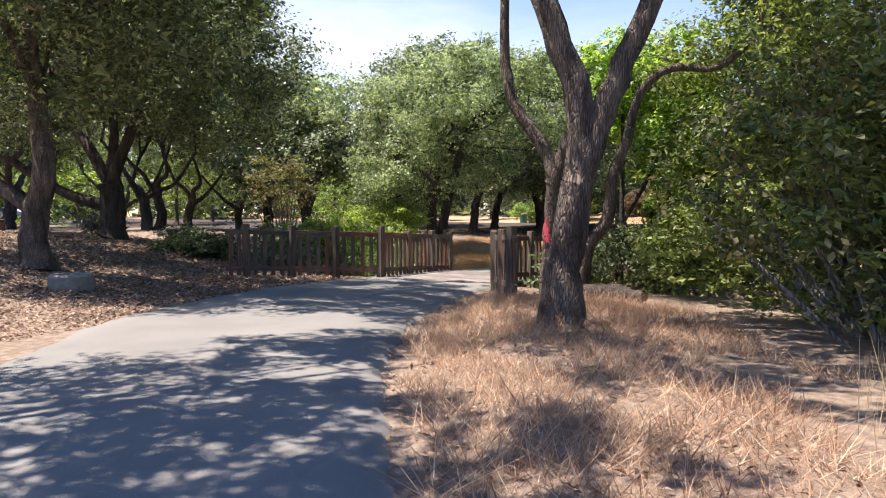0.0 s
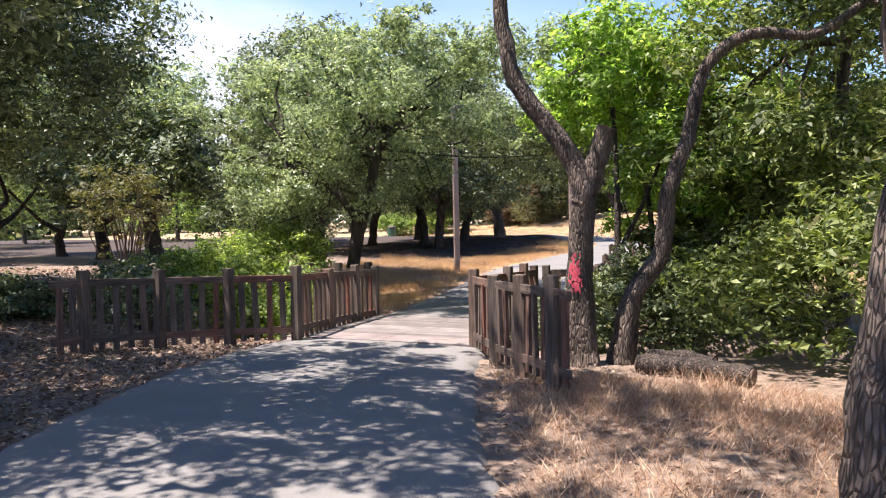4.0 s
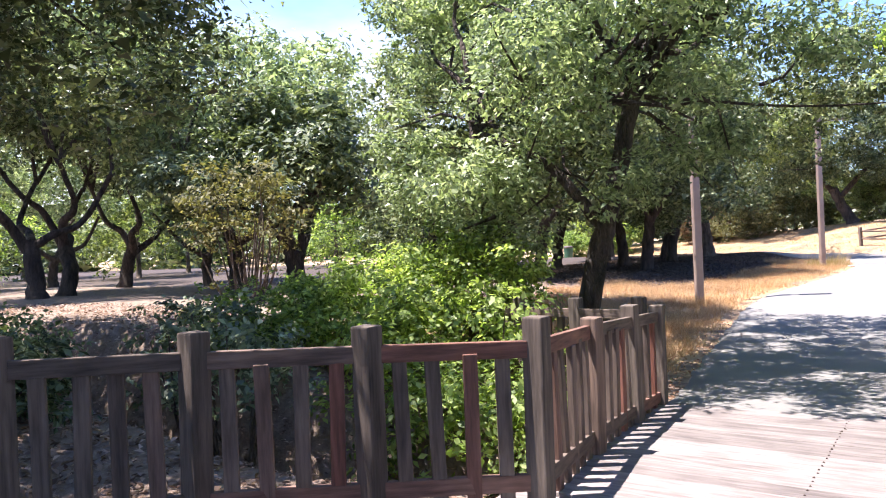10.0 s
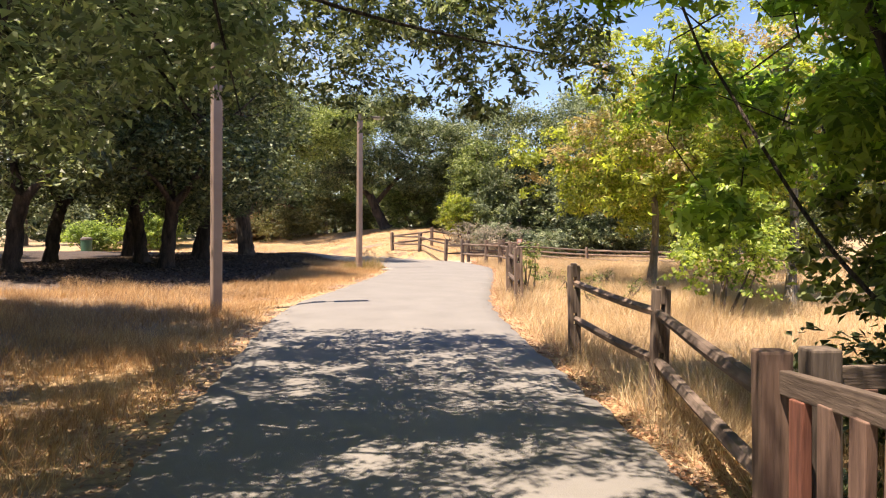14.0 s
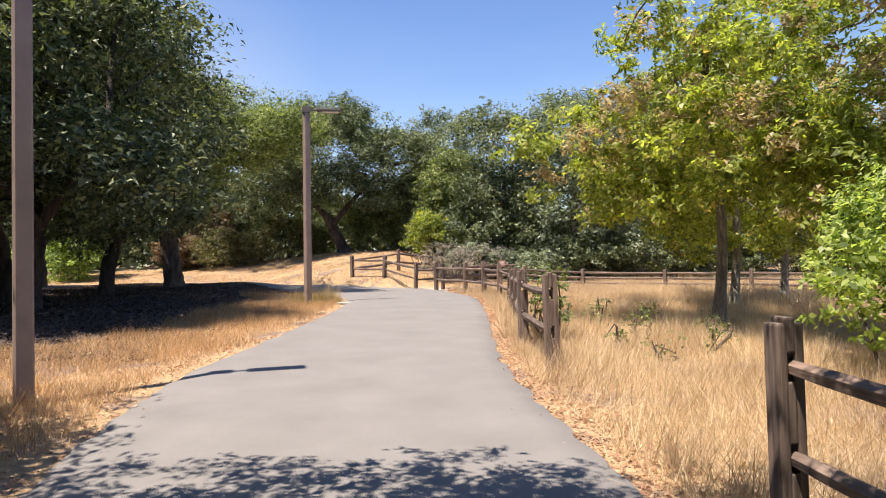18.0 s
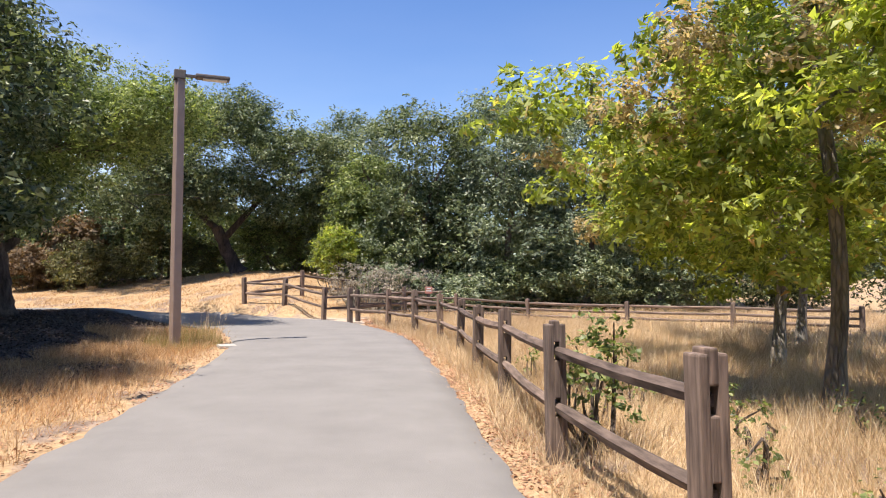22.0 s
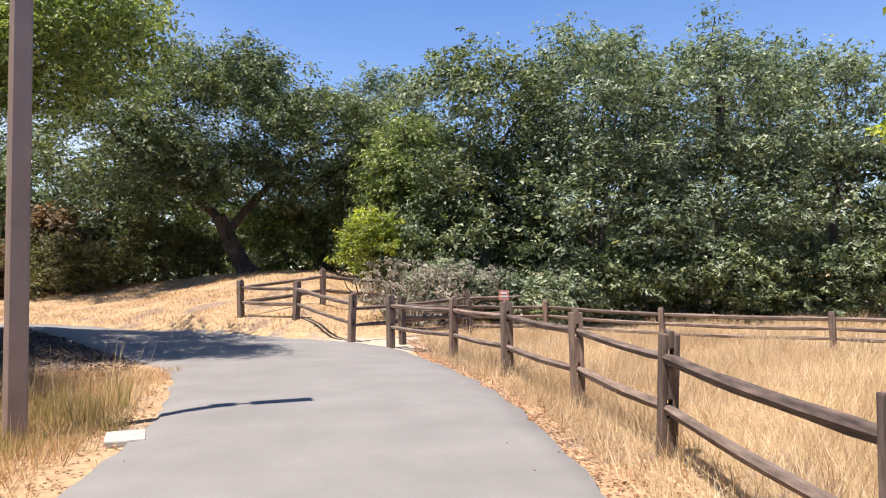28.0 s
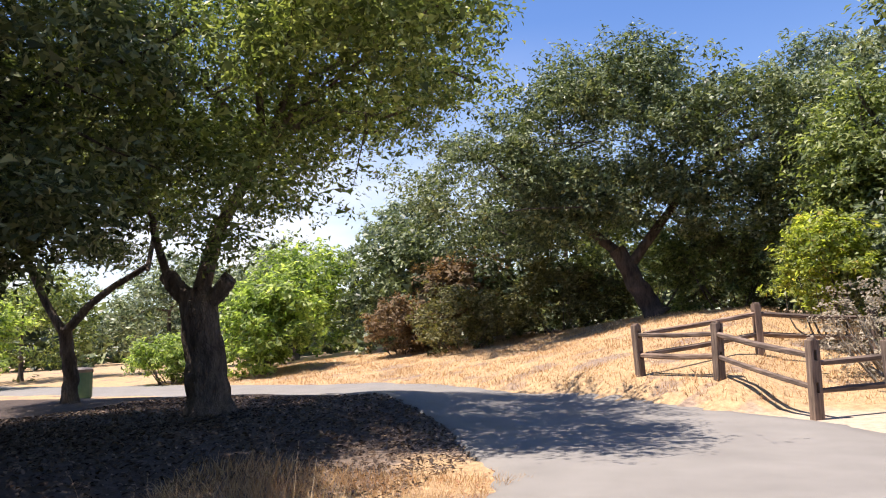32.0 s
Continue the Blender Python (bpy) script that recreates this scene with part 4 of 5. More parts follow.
# shaded row left of the second bend
for i, (x, y, h, r) in enumerate([(-17.6, 36.6, 7.4, 3.6), (-19.4, 39.0, 8.0, 3.6), (-18.8, 43.3, 7.6, 3.6), (-20.5, 33.5, 7.4, 3.4), (-22.5, 39.0, 7.0, 3.4), (-23.5, 47.0, 7.0, 3.4), (-20.2, 46.6, 7.2, 3.3), (-16.6, 24.4, 6.4, 3.0)]):
    b = G(x, y, -0.1)
    lx, ly = rg.normal(0, 0.3, 2)
    f = (x + lx, y + ly, b[2] + 2.1)
    tr = [([b, (x + lx * 0.3, y + ly * 0.3, b[2] + 1.1), f], 0.24, 0.19)]
    for k in range(2):
        a = rg.uniform(0, 6.28)
        tr.append(([(f[0], f[1], f[2] - 0.15), (f[0] + math.cos(a) * 0.7, f[1] + math.sin(a) * 0.7, f[2] + 0.8), (f[0] + math.cos(a) * 1.4, f[1] + math.sin(a) * 1.4, f[2] + 2.2)], 0.13, 0.07))
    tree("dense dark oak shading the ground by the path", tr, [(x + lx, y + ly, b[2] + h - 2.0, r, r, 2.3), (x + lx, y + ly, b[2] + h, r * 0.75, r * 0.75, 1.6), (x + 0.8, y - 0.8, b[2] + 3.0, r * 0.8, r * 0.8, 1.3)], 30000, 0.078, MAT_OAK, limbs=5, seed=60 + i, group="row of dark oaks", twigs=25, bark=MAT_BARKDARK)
# lopped oak at the junction
tree("oak with a lopped trunk over the shaded junction", [
    ([G(-19.3, 51.2, -0.1), (-19.4, 51.2, 1.2), (-19.6, 51.2, 2.6)], 0.42, 0.34),
    ([(-19.5, 51.2, 2.3), (-19.9, 51.0, 2.7), (-20.1, 51.0, 2.95)], 0.19, 0.17),
    ([(-19.5, 51.2, 2.3), (-19.1, 51.3, 2.6), (-18.95, 51.4, 2.85)], 0.17, 0.15),
    ([(-19.55, 51.2, 2.4), (-19.3, 51.5, 3.8), (-18.6, 52.0, 5.4)], 0.18, 0.09)],
    [(-18.4, 51.6, 6.6, 3.8, 3.8, 2.2), (-16.3, 52.2, 6.6, 2.6, 2.6, 1.7), (-20.4, 50.6, 5.4, 2.8, 2.8, 2.0), (-18.2, 50.2, 4.4, 1.6, 1.6, 1.2), (-14.6, 49.8, 6.2, 1.8, 1.6, 0.9), (-14.0, 48.9, 6.6, 1.3, 1.2, 0.7)], 86000, 0.055, MAT_OAKLIGHT, limbs=9, seed=71)
tree("slender forked oak in the shade beyond the junction", [
    ([G(-25.7, 53.2, -0.1), (-25.7, 53.2, 1.2), (-25.8, 53.1, 2.2)], 0.2, 0.16),
    ([(-25.8, 53.1, 2.1), (-26.3, 52.9, 3.0), (-26.9, 52.7, 4.4)], 0.12, 0.07),
    ([(-25.8, 53.1, 2.1), (-24.9, 53.3, 2.9), (-23.4, 53.5, 3.6)], 0.12, 0.07)],
    [(-25.8, 53.1, 5.7, 3.2, 3.2, 2.0)], 30000, 0.07, MAT_OAK, limbs=6, seed=72)
# hill oak
tree("broad dark oak on the crest of the dry slope", [
    ([G(-13.7, 67.0, -0.1), (-14.3, 66.9, 2.9), (-14.9, 66.8, 4.3)], 0.4, 0.3),
    ([(-14.6, 66.8, 3.6), (-12.9, 66.6, 5.5), (-11.2, 66.4, 7.2)], 0.2, 0.1),
    ([(-14.9, 66.8, 4.2), (-16.4, 66.6, 5.6), (-18.4, 66.4, 6.8)], 0.2, 0.1)],
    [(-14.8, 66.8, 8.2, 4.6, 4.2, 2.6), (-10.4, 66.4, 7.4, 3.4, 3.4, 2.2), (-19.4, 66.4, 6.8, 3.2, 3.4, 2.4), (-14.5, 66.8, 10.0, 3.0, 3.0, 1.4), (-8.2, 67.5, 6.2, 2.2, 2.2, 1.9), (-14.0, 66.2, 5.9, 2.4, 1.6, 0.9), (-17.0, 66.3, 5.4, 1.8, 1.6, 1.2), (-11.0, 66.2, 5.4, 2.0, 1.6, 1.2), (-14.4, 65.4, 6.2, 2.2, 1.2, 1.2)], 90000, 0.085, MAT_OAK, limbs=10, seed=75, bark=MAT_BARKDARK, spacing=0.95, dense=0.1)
# thicket behind the far fence
for i, (x, y, h, r, mt) in enumerate([(-7.0, 62.0, 6.4, 2.0, MAT_OAKLIGHT), (-4.8, 59.5, 9.0, 3.0, MAT_OAK), (-1.0, 58.5, 9.6, 3.2, MAT_GREY), (3.0, 58.5, 9.8, 3.4, MAT_GREY), (7.0, 58.0, 9.6, 3.4, MAT_GREY), (11.5, 57.0, 9.4, 3.4, MAT_OAK), (-7.5, 68.0, 9.5, 3.0, MAT_GREY), (16.0, 55.0, 9.0, 3.6, MAT_OAK), (0.5, 64.0, 10.5, 3.6, MAT_OAK), (8.0, 64.0, 10.5, 3.6, MAT_OAK)]):
    b = G(x, y, -0.1)
    tree("tall dense thicket tree behind the far fence", [([b, (x, y, b[2] + 2.5), (x + 0.2, y, b[2] + 4.5)], 0.16, 0.1)],
         [(x, y, b[2] + h * 0.32, r * 0.95, r * 0.95, h * 0.34), (x, y, b[2] + h * 0.72, r * 0.8, r * 0.8, h * 0.28)], 27000, 0.09, mt, dense=0.07, limbs=4, seed=90 + i, group="thicket trees", twigs=25, spacing=1.0)
# far screen of trees west of the hill
for i, (x, y, h, r, mt) in enumerate([(-21, 72, 7, 3.5, MAT_OAK), (-26, 72, 6, 3.0, MAT_OAK), (-23, 70, 3.6, 1.6, MAT_RUST), (-28, 74, 7.5, 3.2, MAT_GREY), (-33, 72, 6, 3.2, MAT_WILLOW), (-38, 76, 7, 4, MAT_GREY), (-44, 74, 7, 4, MAT_GREY), (-30, 66, 3.6, 2.0, MAT_WILLOW), (-52, 70, 7, 4.5, MAT_OAKLIGHT), (-20, 78, 9, 4, MAT_OAK), (-46, 62, 5, 3.5, MAT_WILLOW), (-60, 60, 7, 5, MAT_OAK), (-40, 52, 6.5, 4, MAT_OAK), (-34, 46, 6.5, 4, MAT_OAK), (-30, 40, 6.5, 4, MAT_OAK), (-52, 20, 7, 4.5, MAT_OAKLIGHT), (-56, 28, 7.5, 5, MAT_WILLOW), (-51, 37, 7, 4.5, MAT_OAKLIGHT), (-60, 12, 8, 5, MAT_OAK), (-64, 36, 8, 5, MAT_OAK), (-57, 45, 7.5, 5, MAT_OAKLIGHT), (-62, 22, 7.5, 5, MAT_OAKLIGHT), (-58, 3, 8, 5, MAT_OAK), (-46, 50, 7, 4, MAT_WILLOW)]):
    b = G(x, y, -0.1)
    tree("distant leafy tree beyond the dry slope", [([b, (x, y, b[2] + h * 0.3), (x + 0.1, y, b[2] + h * 0.55)], 0.16, 0.1)],
         [(x, y, b[2] + h * 0.42, r, r, h * 0.42), (x + r * 0.3, y, b[2] + h * 0.75, r * 0.7, r * 0.7, h * 0.25)], 9000, 0.15, mt, dense=0.06, limbs=3, seed=120 + i, group="distant trees", twigs=10, spacing=1.3)
# sycamores in the field to the east
for i, (tx, ty, h) in enumerate([(-3.7, 33.7, 7.5), (-1.6, 37.8, 7.2), (1.5, 41.5, 7.5), (-1.8, 30.0, 7.5)]):
    b = G(tx, ty, -0.1)
    syc = tree("yellow-green sycamore with pale bark in the dry field", [([b, (tx + 0.1, ty, b[2] + 2.0), (tx - 0.1, ty + 0.1, b[2] + 4.5), (tx, ty, b[2] + 6.0)], 0.115, 0.05)],
         [(tx + 0.3, ty + 0.4, b[2] + 3.7, 2.8, 2.7, 1.7), (tx, ty, b[2] + 5.4, 2.4, 2.4, 1.7), (tx + 0.1, ty + 0.9, b[2] + 2.3, 2.1, 2.0, 0.9), (tx - 2.2, ty + 1.4, b[2] + 3.6, 1.6, 1.6, 1.4)], 30000, 0.07, MAT_SYC, bark=MAT_BARKPALE, limbs=0, seed=150 + i, group="sycamores", twigs=20, core=0, airy=(0.36, 0.85))
    rt = np.random.default_rng(160 + i)
    so = np.array(b)
    tan = spray_blobs([(tx + 0.3, ty + 0.2, b[2] + 4.6, 2.7, 2.6, 2.0), (tx - 1.8, ty + 1.2, b[2] + 3.4, 1.6, 1.6, 1.3)], rt, 0.3, 0.4)
    part("seed_sprays", crown_mesh("seed_sprays", [(p - so, r) for p, r in tan], 7000, 0.055, MAT_TAWNY, rt, core=0), syc, "tawny browned seed sprays")
# greenery east of the bridge
tree("young leafy tree hanging over the path east of the bridge", [
    ([G(-5.95, 16.9, -0.3), (-5.9, 16.95, 1.6), (-5.95, 17.1, 3.0), (-6.1, 17.4, 4.6)], 0.065, 0.035),
    ([(-5.92, 16.92, 1.0), (-5.4, 17.3, 2.2), (-5.0, 17.9, 3.6)], 0.045, 0.025)],
    [(-5.8, 17.6, 4.6, 1.7, 1.7, 1.3), (-4.7, 17.4, 2.9, 1.5, 1.5, 1.3), (-6.3, 18.5, 3.4, 1.0, 1.1, 0.8), (-6.6, 18.9, 4.9, 1.4, 1.4, 0.8)], 16000, 0.075, MAT_MAPLE, limbs=5, limb_r=0.018, seed=170, twigs=50, core=0, airy=(0.34, 1.05), bark=MAT_BARKDARK, twig_r=0.011)
tree("slender many-stemmed leafy tree beside the rail fence", [
    ([G(-5.6, 19.6, -0.2), (-5.65, 19.6, 1.5), (-5.9, 19.8, 2.9), (-6.3, 20.2, 4.2)], 0.07, 0.03),
    ([(-5.6, 19.6, 0.5), (-6.1, 20.2, 1.4), (-6.7, 20.9, 2.9)], 0.022, 0.012),
    ([(-5.6, 19.6, 0.4), (-5.0, 20.0, 1.6), (-4.4, 20.6, 3.2)], 0.05, 0.025)],
    [(-6.1, 20.4, 4.3, 1.7, 1.8, 1.1), (-4.9, 20.4, 3.4, 1.8, 1.9, 1.5), (-7.2, 21.7, 4.25, 1.5, 1.5, 0.7), (-4.6, 19.9, 1.7, 1.4, 1.4, 1.1), (-5.6, 22.2, 2.6, 1.3, 1.2, 0.9), (-6.2, 21.5, 1.7, 0.6, 0.7, 0.4), (-3.4, 21.5, 3.0, 1.6, 1.7, 1.7)], 38000, 0.075, MAT_MAPLE, limbs=9, limb_r=0.014, seed=174, twigs=90, core=0, airy=(0.33, 1.05), bark=MAT_BARKDARK, twig_r=0.01)
tree("tall leafy tree in the creek thicket", [([G(-2.5, 17.5, -0.1), (-2.5, 17.5, 2.5), (-2.4, 17.6, 4.5)], 0.14, 0.08)],
     [(-2.6, 17.4, 3.4, 2.6, 2.6, 2.4), (-2.4, 17.6, 6.4, 2.4, 2.4, 1.8)], 44000, 0.06, MAT_OAKLIGHT, limbs=7, seed=171)
bush("dense leafy shrub wall along the creek bank", [(0.6, 9.3, 1.6, 1.8, 1.8, 1.6), (-1.0, 11.5, 1.6, 1.8, 1.6, 1.7), (1.4, 7.4, 1.2, 1.3, 1.4, 1.2), (-0.2, 12.5, 3.4, 2.2, 2.0, 1.8), (1.6, 10.5, 3.4, 2.2, 2.0, 1.8), (-2.6, 14.0, 0.9, 1.5, 1.2, 1.1), (-1.4, 15.2, 1.6, 1.6, 1.4, 1.4), (-3.9, 15.3, 0.5, 1.1, 1.0, 0.8)], 40000, 0.055, MAT_OAKLIGHT, seed=180, stems=24, core=2)
bush("thin olive twigs through the creek shrubs", [(0.2, 9.0, 1.5, 2.0, 2.0, 1.6), (-0.8, 11.4, 1.8, 2.0, 1.8, 1.8)], 6000, 0.04, MAT_BROWNGREEN, seed=188, stems=60, bark=MAT_BARKPALE)
bush("dense green shrubs beside the bridge railing", [(-5.6, 16.2, 0.1, 1.2, 1.5, 0.8), (-4.3, 18.4, 0.5, 1.4, 1.5, 1.1), (-5.6, 19.2, 0.1, 1.2, 1.0, 0.6), (-6.3, 15.0, -0.1, 0.7, 0.9, 0.6)], 19000, 0.042, MAT_OAK, seed=181, stems=14, core=2)
bush("shadowy green thicket east of the bridge", [(-3.9, 20.6, 1.1, 1.6, 1.8, 1.2), (-3.2, 18.4, 1.9, 1.5, 1.5, 1.6), (-4.9, 18.9, 0.9, 1.1, 0.9, 0.8)], 17000, 0.06, MAT_OAKLIGHT, seed=189, stems=16, core=2)
bush("bright green willow shrub in the creek by the bridge", [(-13.2, 17.0, 0.1, 1.6, 1.3, 1.0), (-14.6, 17.4, 0.4, 1.5, 1.2, 1.0), (-13.6, 18.0, 0.9, 1.2, 1.1, 0.8), (-15.6, 16.6, 0.5, 1.2, 1.0, 0.7), (-12.0, 15.6, -0.4, 1.0, 0.9, 0.6)], 36000, 0.036, MAT_WILLOW, seed=182, stems=24)
bush("low dark green shrub on the leaf litter", [(-15.4, 12.6, 0.45, 1.2, 0.8, 0.35)], 4500, 0.04, MAT_OAK, seed=183, core=2)
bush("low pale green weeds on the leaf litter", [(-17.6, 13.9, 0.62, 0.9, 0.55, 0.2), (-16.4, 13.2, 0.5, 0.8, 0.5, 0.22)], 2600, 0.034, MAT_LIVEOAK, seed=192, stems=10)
bush("small grey-green shrub beside the many-stemmed oak", [(-19.6, 12.6, 0.95, 0.5, 0.45, 0.4)], 1300, 0.04, MAT_GREY, seed=193, stems=10)
bush("dusty dry shrub behind the picket fence", [(-14.3, 14.6, 0.35, 0.9, 0.6, 0.45), (-15.6, 15.4, 0.6, 0.9, 0.6, 0.4)], 3800, 0.036, MAT_GREY, seed=194, stems=14)
bush("bare brown brush at the edge of the grove", [(-19.8, 19.6, 2.2, 1.3, 1.1, 1.1)], 3600, 0.045, MAT_BROWNGREEN, seed=195, stems=22)
bush("pale dead brush beside the split-rail fence", [(-7.6, 56.0, 1.2, 1.6, 1.2, 1.0), (-6.0, 56.6, 1.2, 1.6, 1.2, 0.9)], 6500, 0.034, MAT_DEADBUSH, seed=184, stems=110, bark=MAT_BARKPALE)
bush("bright yellow-green shrub at the foot of the thicket", [(-8.6, 59.4, 2.6, 1.0, 0.9, 1.1)], 5000, 0.06, MAT_SYC, seed=185, core=2)
bush("small green oak sapling behind the rail fence", [(-7.08, 32.4, 0.6, 0.3, 0.3, 0.55)], 1000, 0.026, MAT_OAKLIGHT, seed=186, spacing=0.25)
bush("leafy green shrub at the edge of the field", [(-3.9, 28.2, 1.0, 0.9, 0.9, 0.9), (-3.2, 29.3, 1.3, 1.0, 1.0, 1.1)], 7000, 0.045, MAT_WILLOW, seed=187)
for i, (x, y) in enumerate([(-6.3, 31.2), (-5.6, 32.4), (-6.2, 35.4), (-5.2, 33.6), (-4.9, 31.0), (-6.6, 33.6), (-5.8, 34.3), (-4.6, 34.8), (-6.4, 36.6), (-5.3, 36.0), (-5.9, 30.2), (-4.2, 32.6)]):
    bush("small weedy green plant in the dry grass", [(x, y, ground_z(x, y) + 0.2, 0.2, 0.2, 0.2)], 120, 0.024, MAT_OAKLIGHT, seed=230 + i, spacing=0.2, stems=4, group="field weeds")


# unseen tree added behind the walker so its shade falls on the first bend
tree("spreading oak shading the start of the path from out of view", [
    ([G(-8.2, -2.0, -0.1), (-8.1, -1.9, 1.6), (-7.9, -1.6, 3.2), (-7.3, -0.6, 4.8)], 0.26, 0.14)],
    [(-6.6, 1.0, 6.6, 3.0, 2.6, 1.3), (-8.6, -1.5, 6.4, 3.0, 3.0, 1.6), (-4.2, 0.2, 7.0, 2.0, 2.0, 1.0)], 34000, 0.055, MAT_OAK, seed=190, spacing=0.6)
start_oak = [o for o in scene.objects if o.parent is None and o.get("label", "").startswith("spreading oak shading")][0]
o9 = np.array(start_oak.matrix_world.translation)
r9 = np.random.default_rng(91)
# more unseen sprays, each set where its shade should land on path or grass
low = spray_blobs([(-4.4, 2.2, 6.9, 2.2, 1.8, 0.7), (-5.9, 3.4, 6.7, 1.5, 1.2, 0.6), (-5.0, 5.9, 7.2, 1.5, 0.7, 0.5), (-3.2, 5.0, 7.3, 1.2, 0.8, 0.5), (-7.0, 4.4, 6.9, 1.1, 1.3, 0.5), (-6.3, 5.2, 7.0, 0.9, 0.9, 0.5)], r9, 0.3, 0.95)
part("crown", crown_mesh("crown", [(p - o9, r) for p, r in low], 19000, 0.06, MAT_OAK, r9, core=0), start_oak)
for k in range(4):
    p, r = low[int(r9.integers(len(low)))]
    a = np.array((-7.3, -0.6, 4.7))
    q = spline([a - o9, (a + p) / 2 - o9 + (0, 0, 0.5), p - o9], 10)
    part("limb", grid_mesh("limb", *tube(q, np.linspace(0.06, 0.012, 10), 7, 0.1, k), MAT_BARK), start_oak)
# unseen boughs added to the bent oak over the path, to dapple it with shade
bent_oak = [o for o in scene.objects if o.parent is None and o.get("label", "").startswith("dark oak beside the path")][0]
ob9 = np.array(bent_oak.matrix_world.translation)
reach = spray_blobs([(-9.8, 7.5, 6.8, 1.8, 1.5, 0.7), (-7.4, 7.6, 7.2, 1.5, 1.4, 0.6), (-9.6, 9.4, 6.9, 1.8, 1.8, 0.6), (-8.2, 10.0, 7.0, 1.7, 1.7, 0.6), (-6.9, 8.9, 7.3, 1.5, 1.5, 0.5), (-10.3, 11.3, 6.6, 1.7, 1.5, 0.6)], r9, 0.28, 0.85)
part("crown", crown_mesh("crown", [(p - ob9, r) for p, r in reach], 30000, 0.058, MAT_OAK, r9, core=0), bent_oak)
for k in range(7):
    p, r = reach[int(r9.integers(len(reach)))]
    a = np.array((-13.2, 8.2, 4.6))
    q = spline([a - ob9, (a + p) / 2 - ob9 + (0, 0, 0.6), p - ob9], 10)
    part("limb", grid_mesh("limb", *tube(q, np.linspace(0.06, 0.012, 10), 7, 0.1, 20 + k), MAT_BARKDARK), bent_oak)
# brush along the crest and round the clearing
for i, (x, y, r, h, mt) in enumerate([(-21.5, 67.5, 1.8, 2.6, MAT_BROWNGREEN), (-18.0, 69.5, 2.0, 2.8, MAT_BROWNGREEN), (-11.0, 70.0, 2.4, 3.2, MAT_BROWNGREEN), (-8.2, 64.5, 2.0, 3.0, MAT_OAKLIGHT), (-24.8, 68.5, 1.2, 2.6, MAT_RUST), (-6.2, 57.6, 1.5, 1.6, MAT_GREY), (-15.0, 71.0, 2.8, 4.6, MAT_OAKLIGHT), (-11.5, 69.5, 2.4, 4.4, MAT_OAKLIGHT), (-34.0, 64.5, 1.6, 2.0, MAT_WILLOW), (-7.0, 60.5, 1.6, 3.2, MAT_GREY), (-4.2, 62.5, 2.2, 4.4, MAT_OAK), (-3.5, 56.6, 1.6, 1.5, MAT_GREY), (-1.0, 57.2, 1.8, 2.4, MAT_OAK), (2.6, 57.0, 1.9, 2.6, MAT_OAK), (6.4, 56.4, 1.9, 2.6, MAT_OAK), (10.4, 55.8, 1.9, 2.6, MAT_OAK)]):
    z = ground_z(x, y)
    bush("dense brush at the edge of the trees", [(x, y, z + h * 0.45, r, r, h * 0.5), (x + r * 0.7, y + 0.4, z + h * 0.35, r * 0.8, r * 0.8, h * 0.4)], 10000, 0.085, mt, seed=200 + i, stems=10, spacing=0.6, group="brush", tri=True, core=2)

# far woods that close the horizon
rw = np.random.default_rng(77)
wood = []
for a in np.arange(0, 2 * math.pi, 0.02):
    R = rw.uniform(78, 118)
    x, y = -12 + R * math.cos(a), 35 + R * math.sin(a)
    h = rw.uniform(6.0, 10.5)
    z = ground_z(x, y)
    for k in range(9):
        wood.append((np.array((x + rw.normal(0, 2.2), y + rw.normal(0, 2.2), z + h * rw.uniform(0.05, 0.85))), rw.uniform(1.8, 3.2)))
tagged(part("woods", crown_mesh("woods", wood, 90000, 0.45, MAT_OAK, rw, core=1, fill=0.9, dense=0.45)), "distant dark green woodland round the park", "woods", kind="stuff")


# ---- dry grass and litter ----
def scatter(area, count, rng, side, w0, w1, ragged=0.35):
    x0, y0, x1, y1 = area
    X, Y = rng.uniform(x0, x1, count), rng.uniform(y0, y1, count)
    L = np.interp(Y, [p[1] for p in TRAIL_L[:17]], [p[0] for p in TRAIL_L[:17]])
    R = np.interp(Y, [p[1] for p in TRAIL_R[:18]], [p[0] for p in TRAIL_R[:18]])
    D = (L - X) if side < 0 else (X - R)
    ok = (D > w0 + ragged * 0.5 * (patchy(X, Y, 2.1, 1.0) + 1) * 0.5) & (D < w1 + ragged * patchy(X, Y, 0.9, 2.0))
    return X[ok], Y[ok], D[ok]


def blades(label, X, Y, height, width, mat, seed, lean=0.42, name="dry_grass"):
    rng = np.random.default_rng(seed)
    n = len(X)
    base = np.column_stack([X, Y, heights(X, Y) - 0.015])
    h = height * rng.uniform(0.35, 1.2, n) * (0.8 + 0.45 * patchy(X, Y, 1.3, seed))
    a = rng.uniform(0, 6.28, n)
    way = np.column_stack([np.cos(patchy(X, Y, 0.6, 5) * 3), np.sin(patchy(X, Y, 0.6, 5) * 3)]) * 0.18
    tilt = (rng.normal(0, lean, (n, 2)) + way) * h[:, None]
    tip = base + np.column_stack([tilt, h])
    side = np.column_stack([np.cos(a), np.sin(a), np.zeros(n)]) * width * rng.uniform(0.6, 1.4, n)[:, None]
    T = np.stack([base - side, base + side, tip], 1)
    return tagged(part(name, np_mesh(name, T, 3, mat)), label, "grass", kind="stuff")


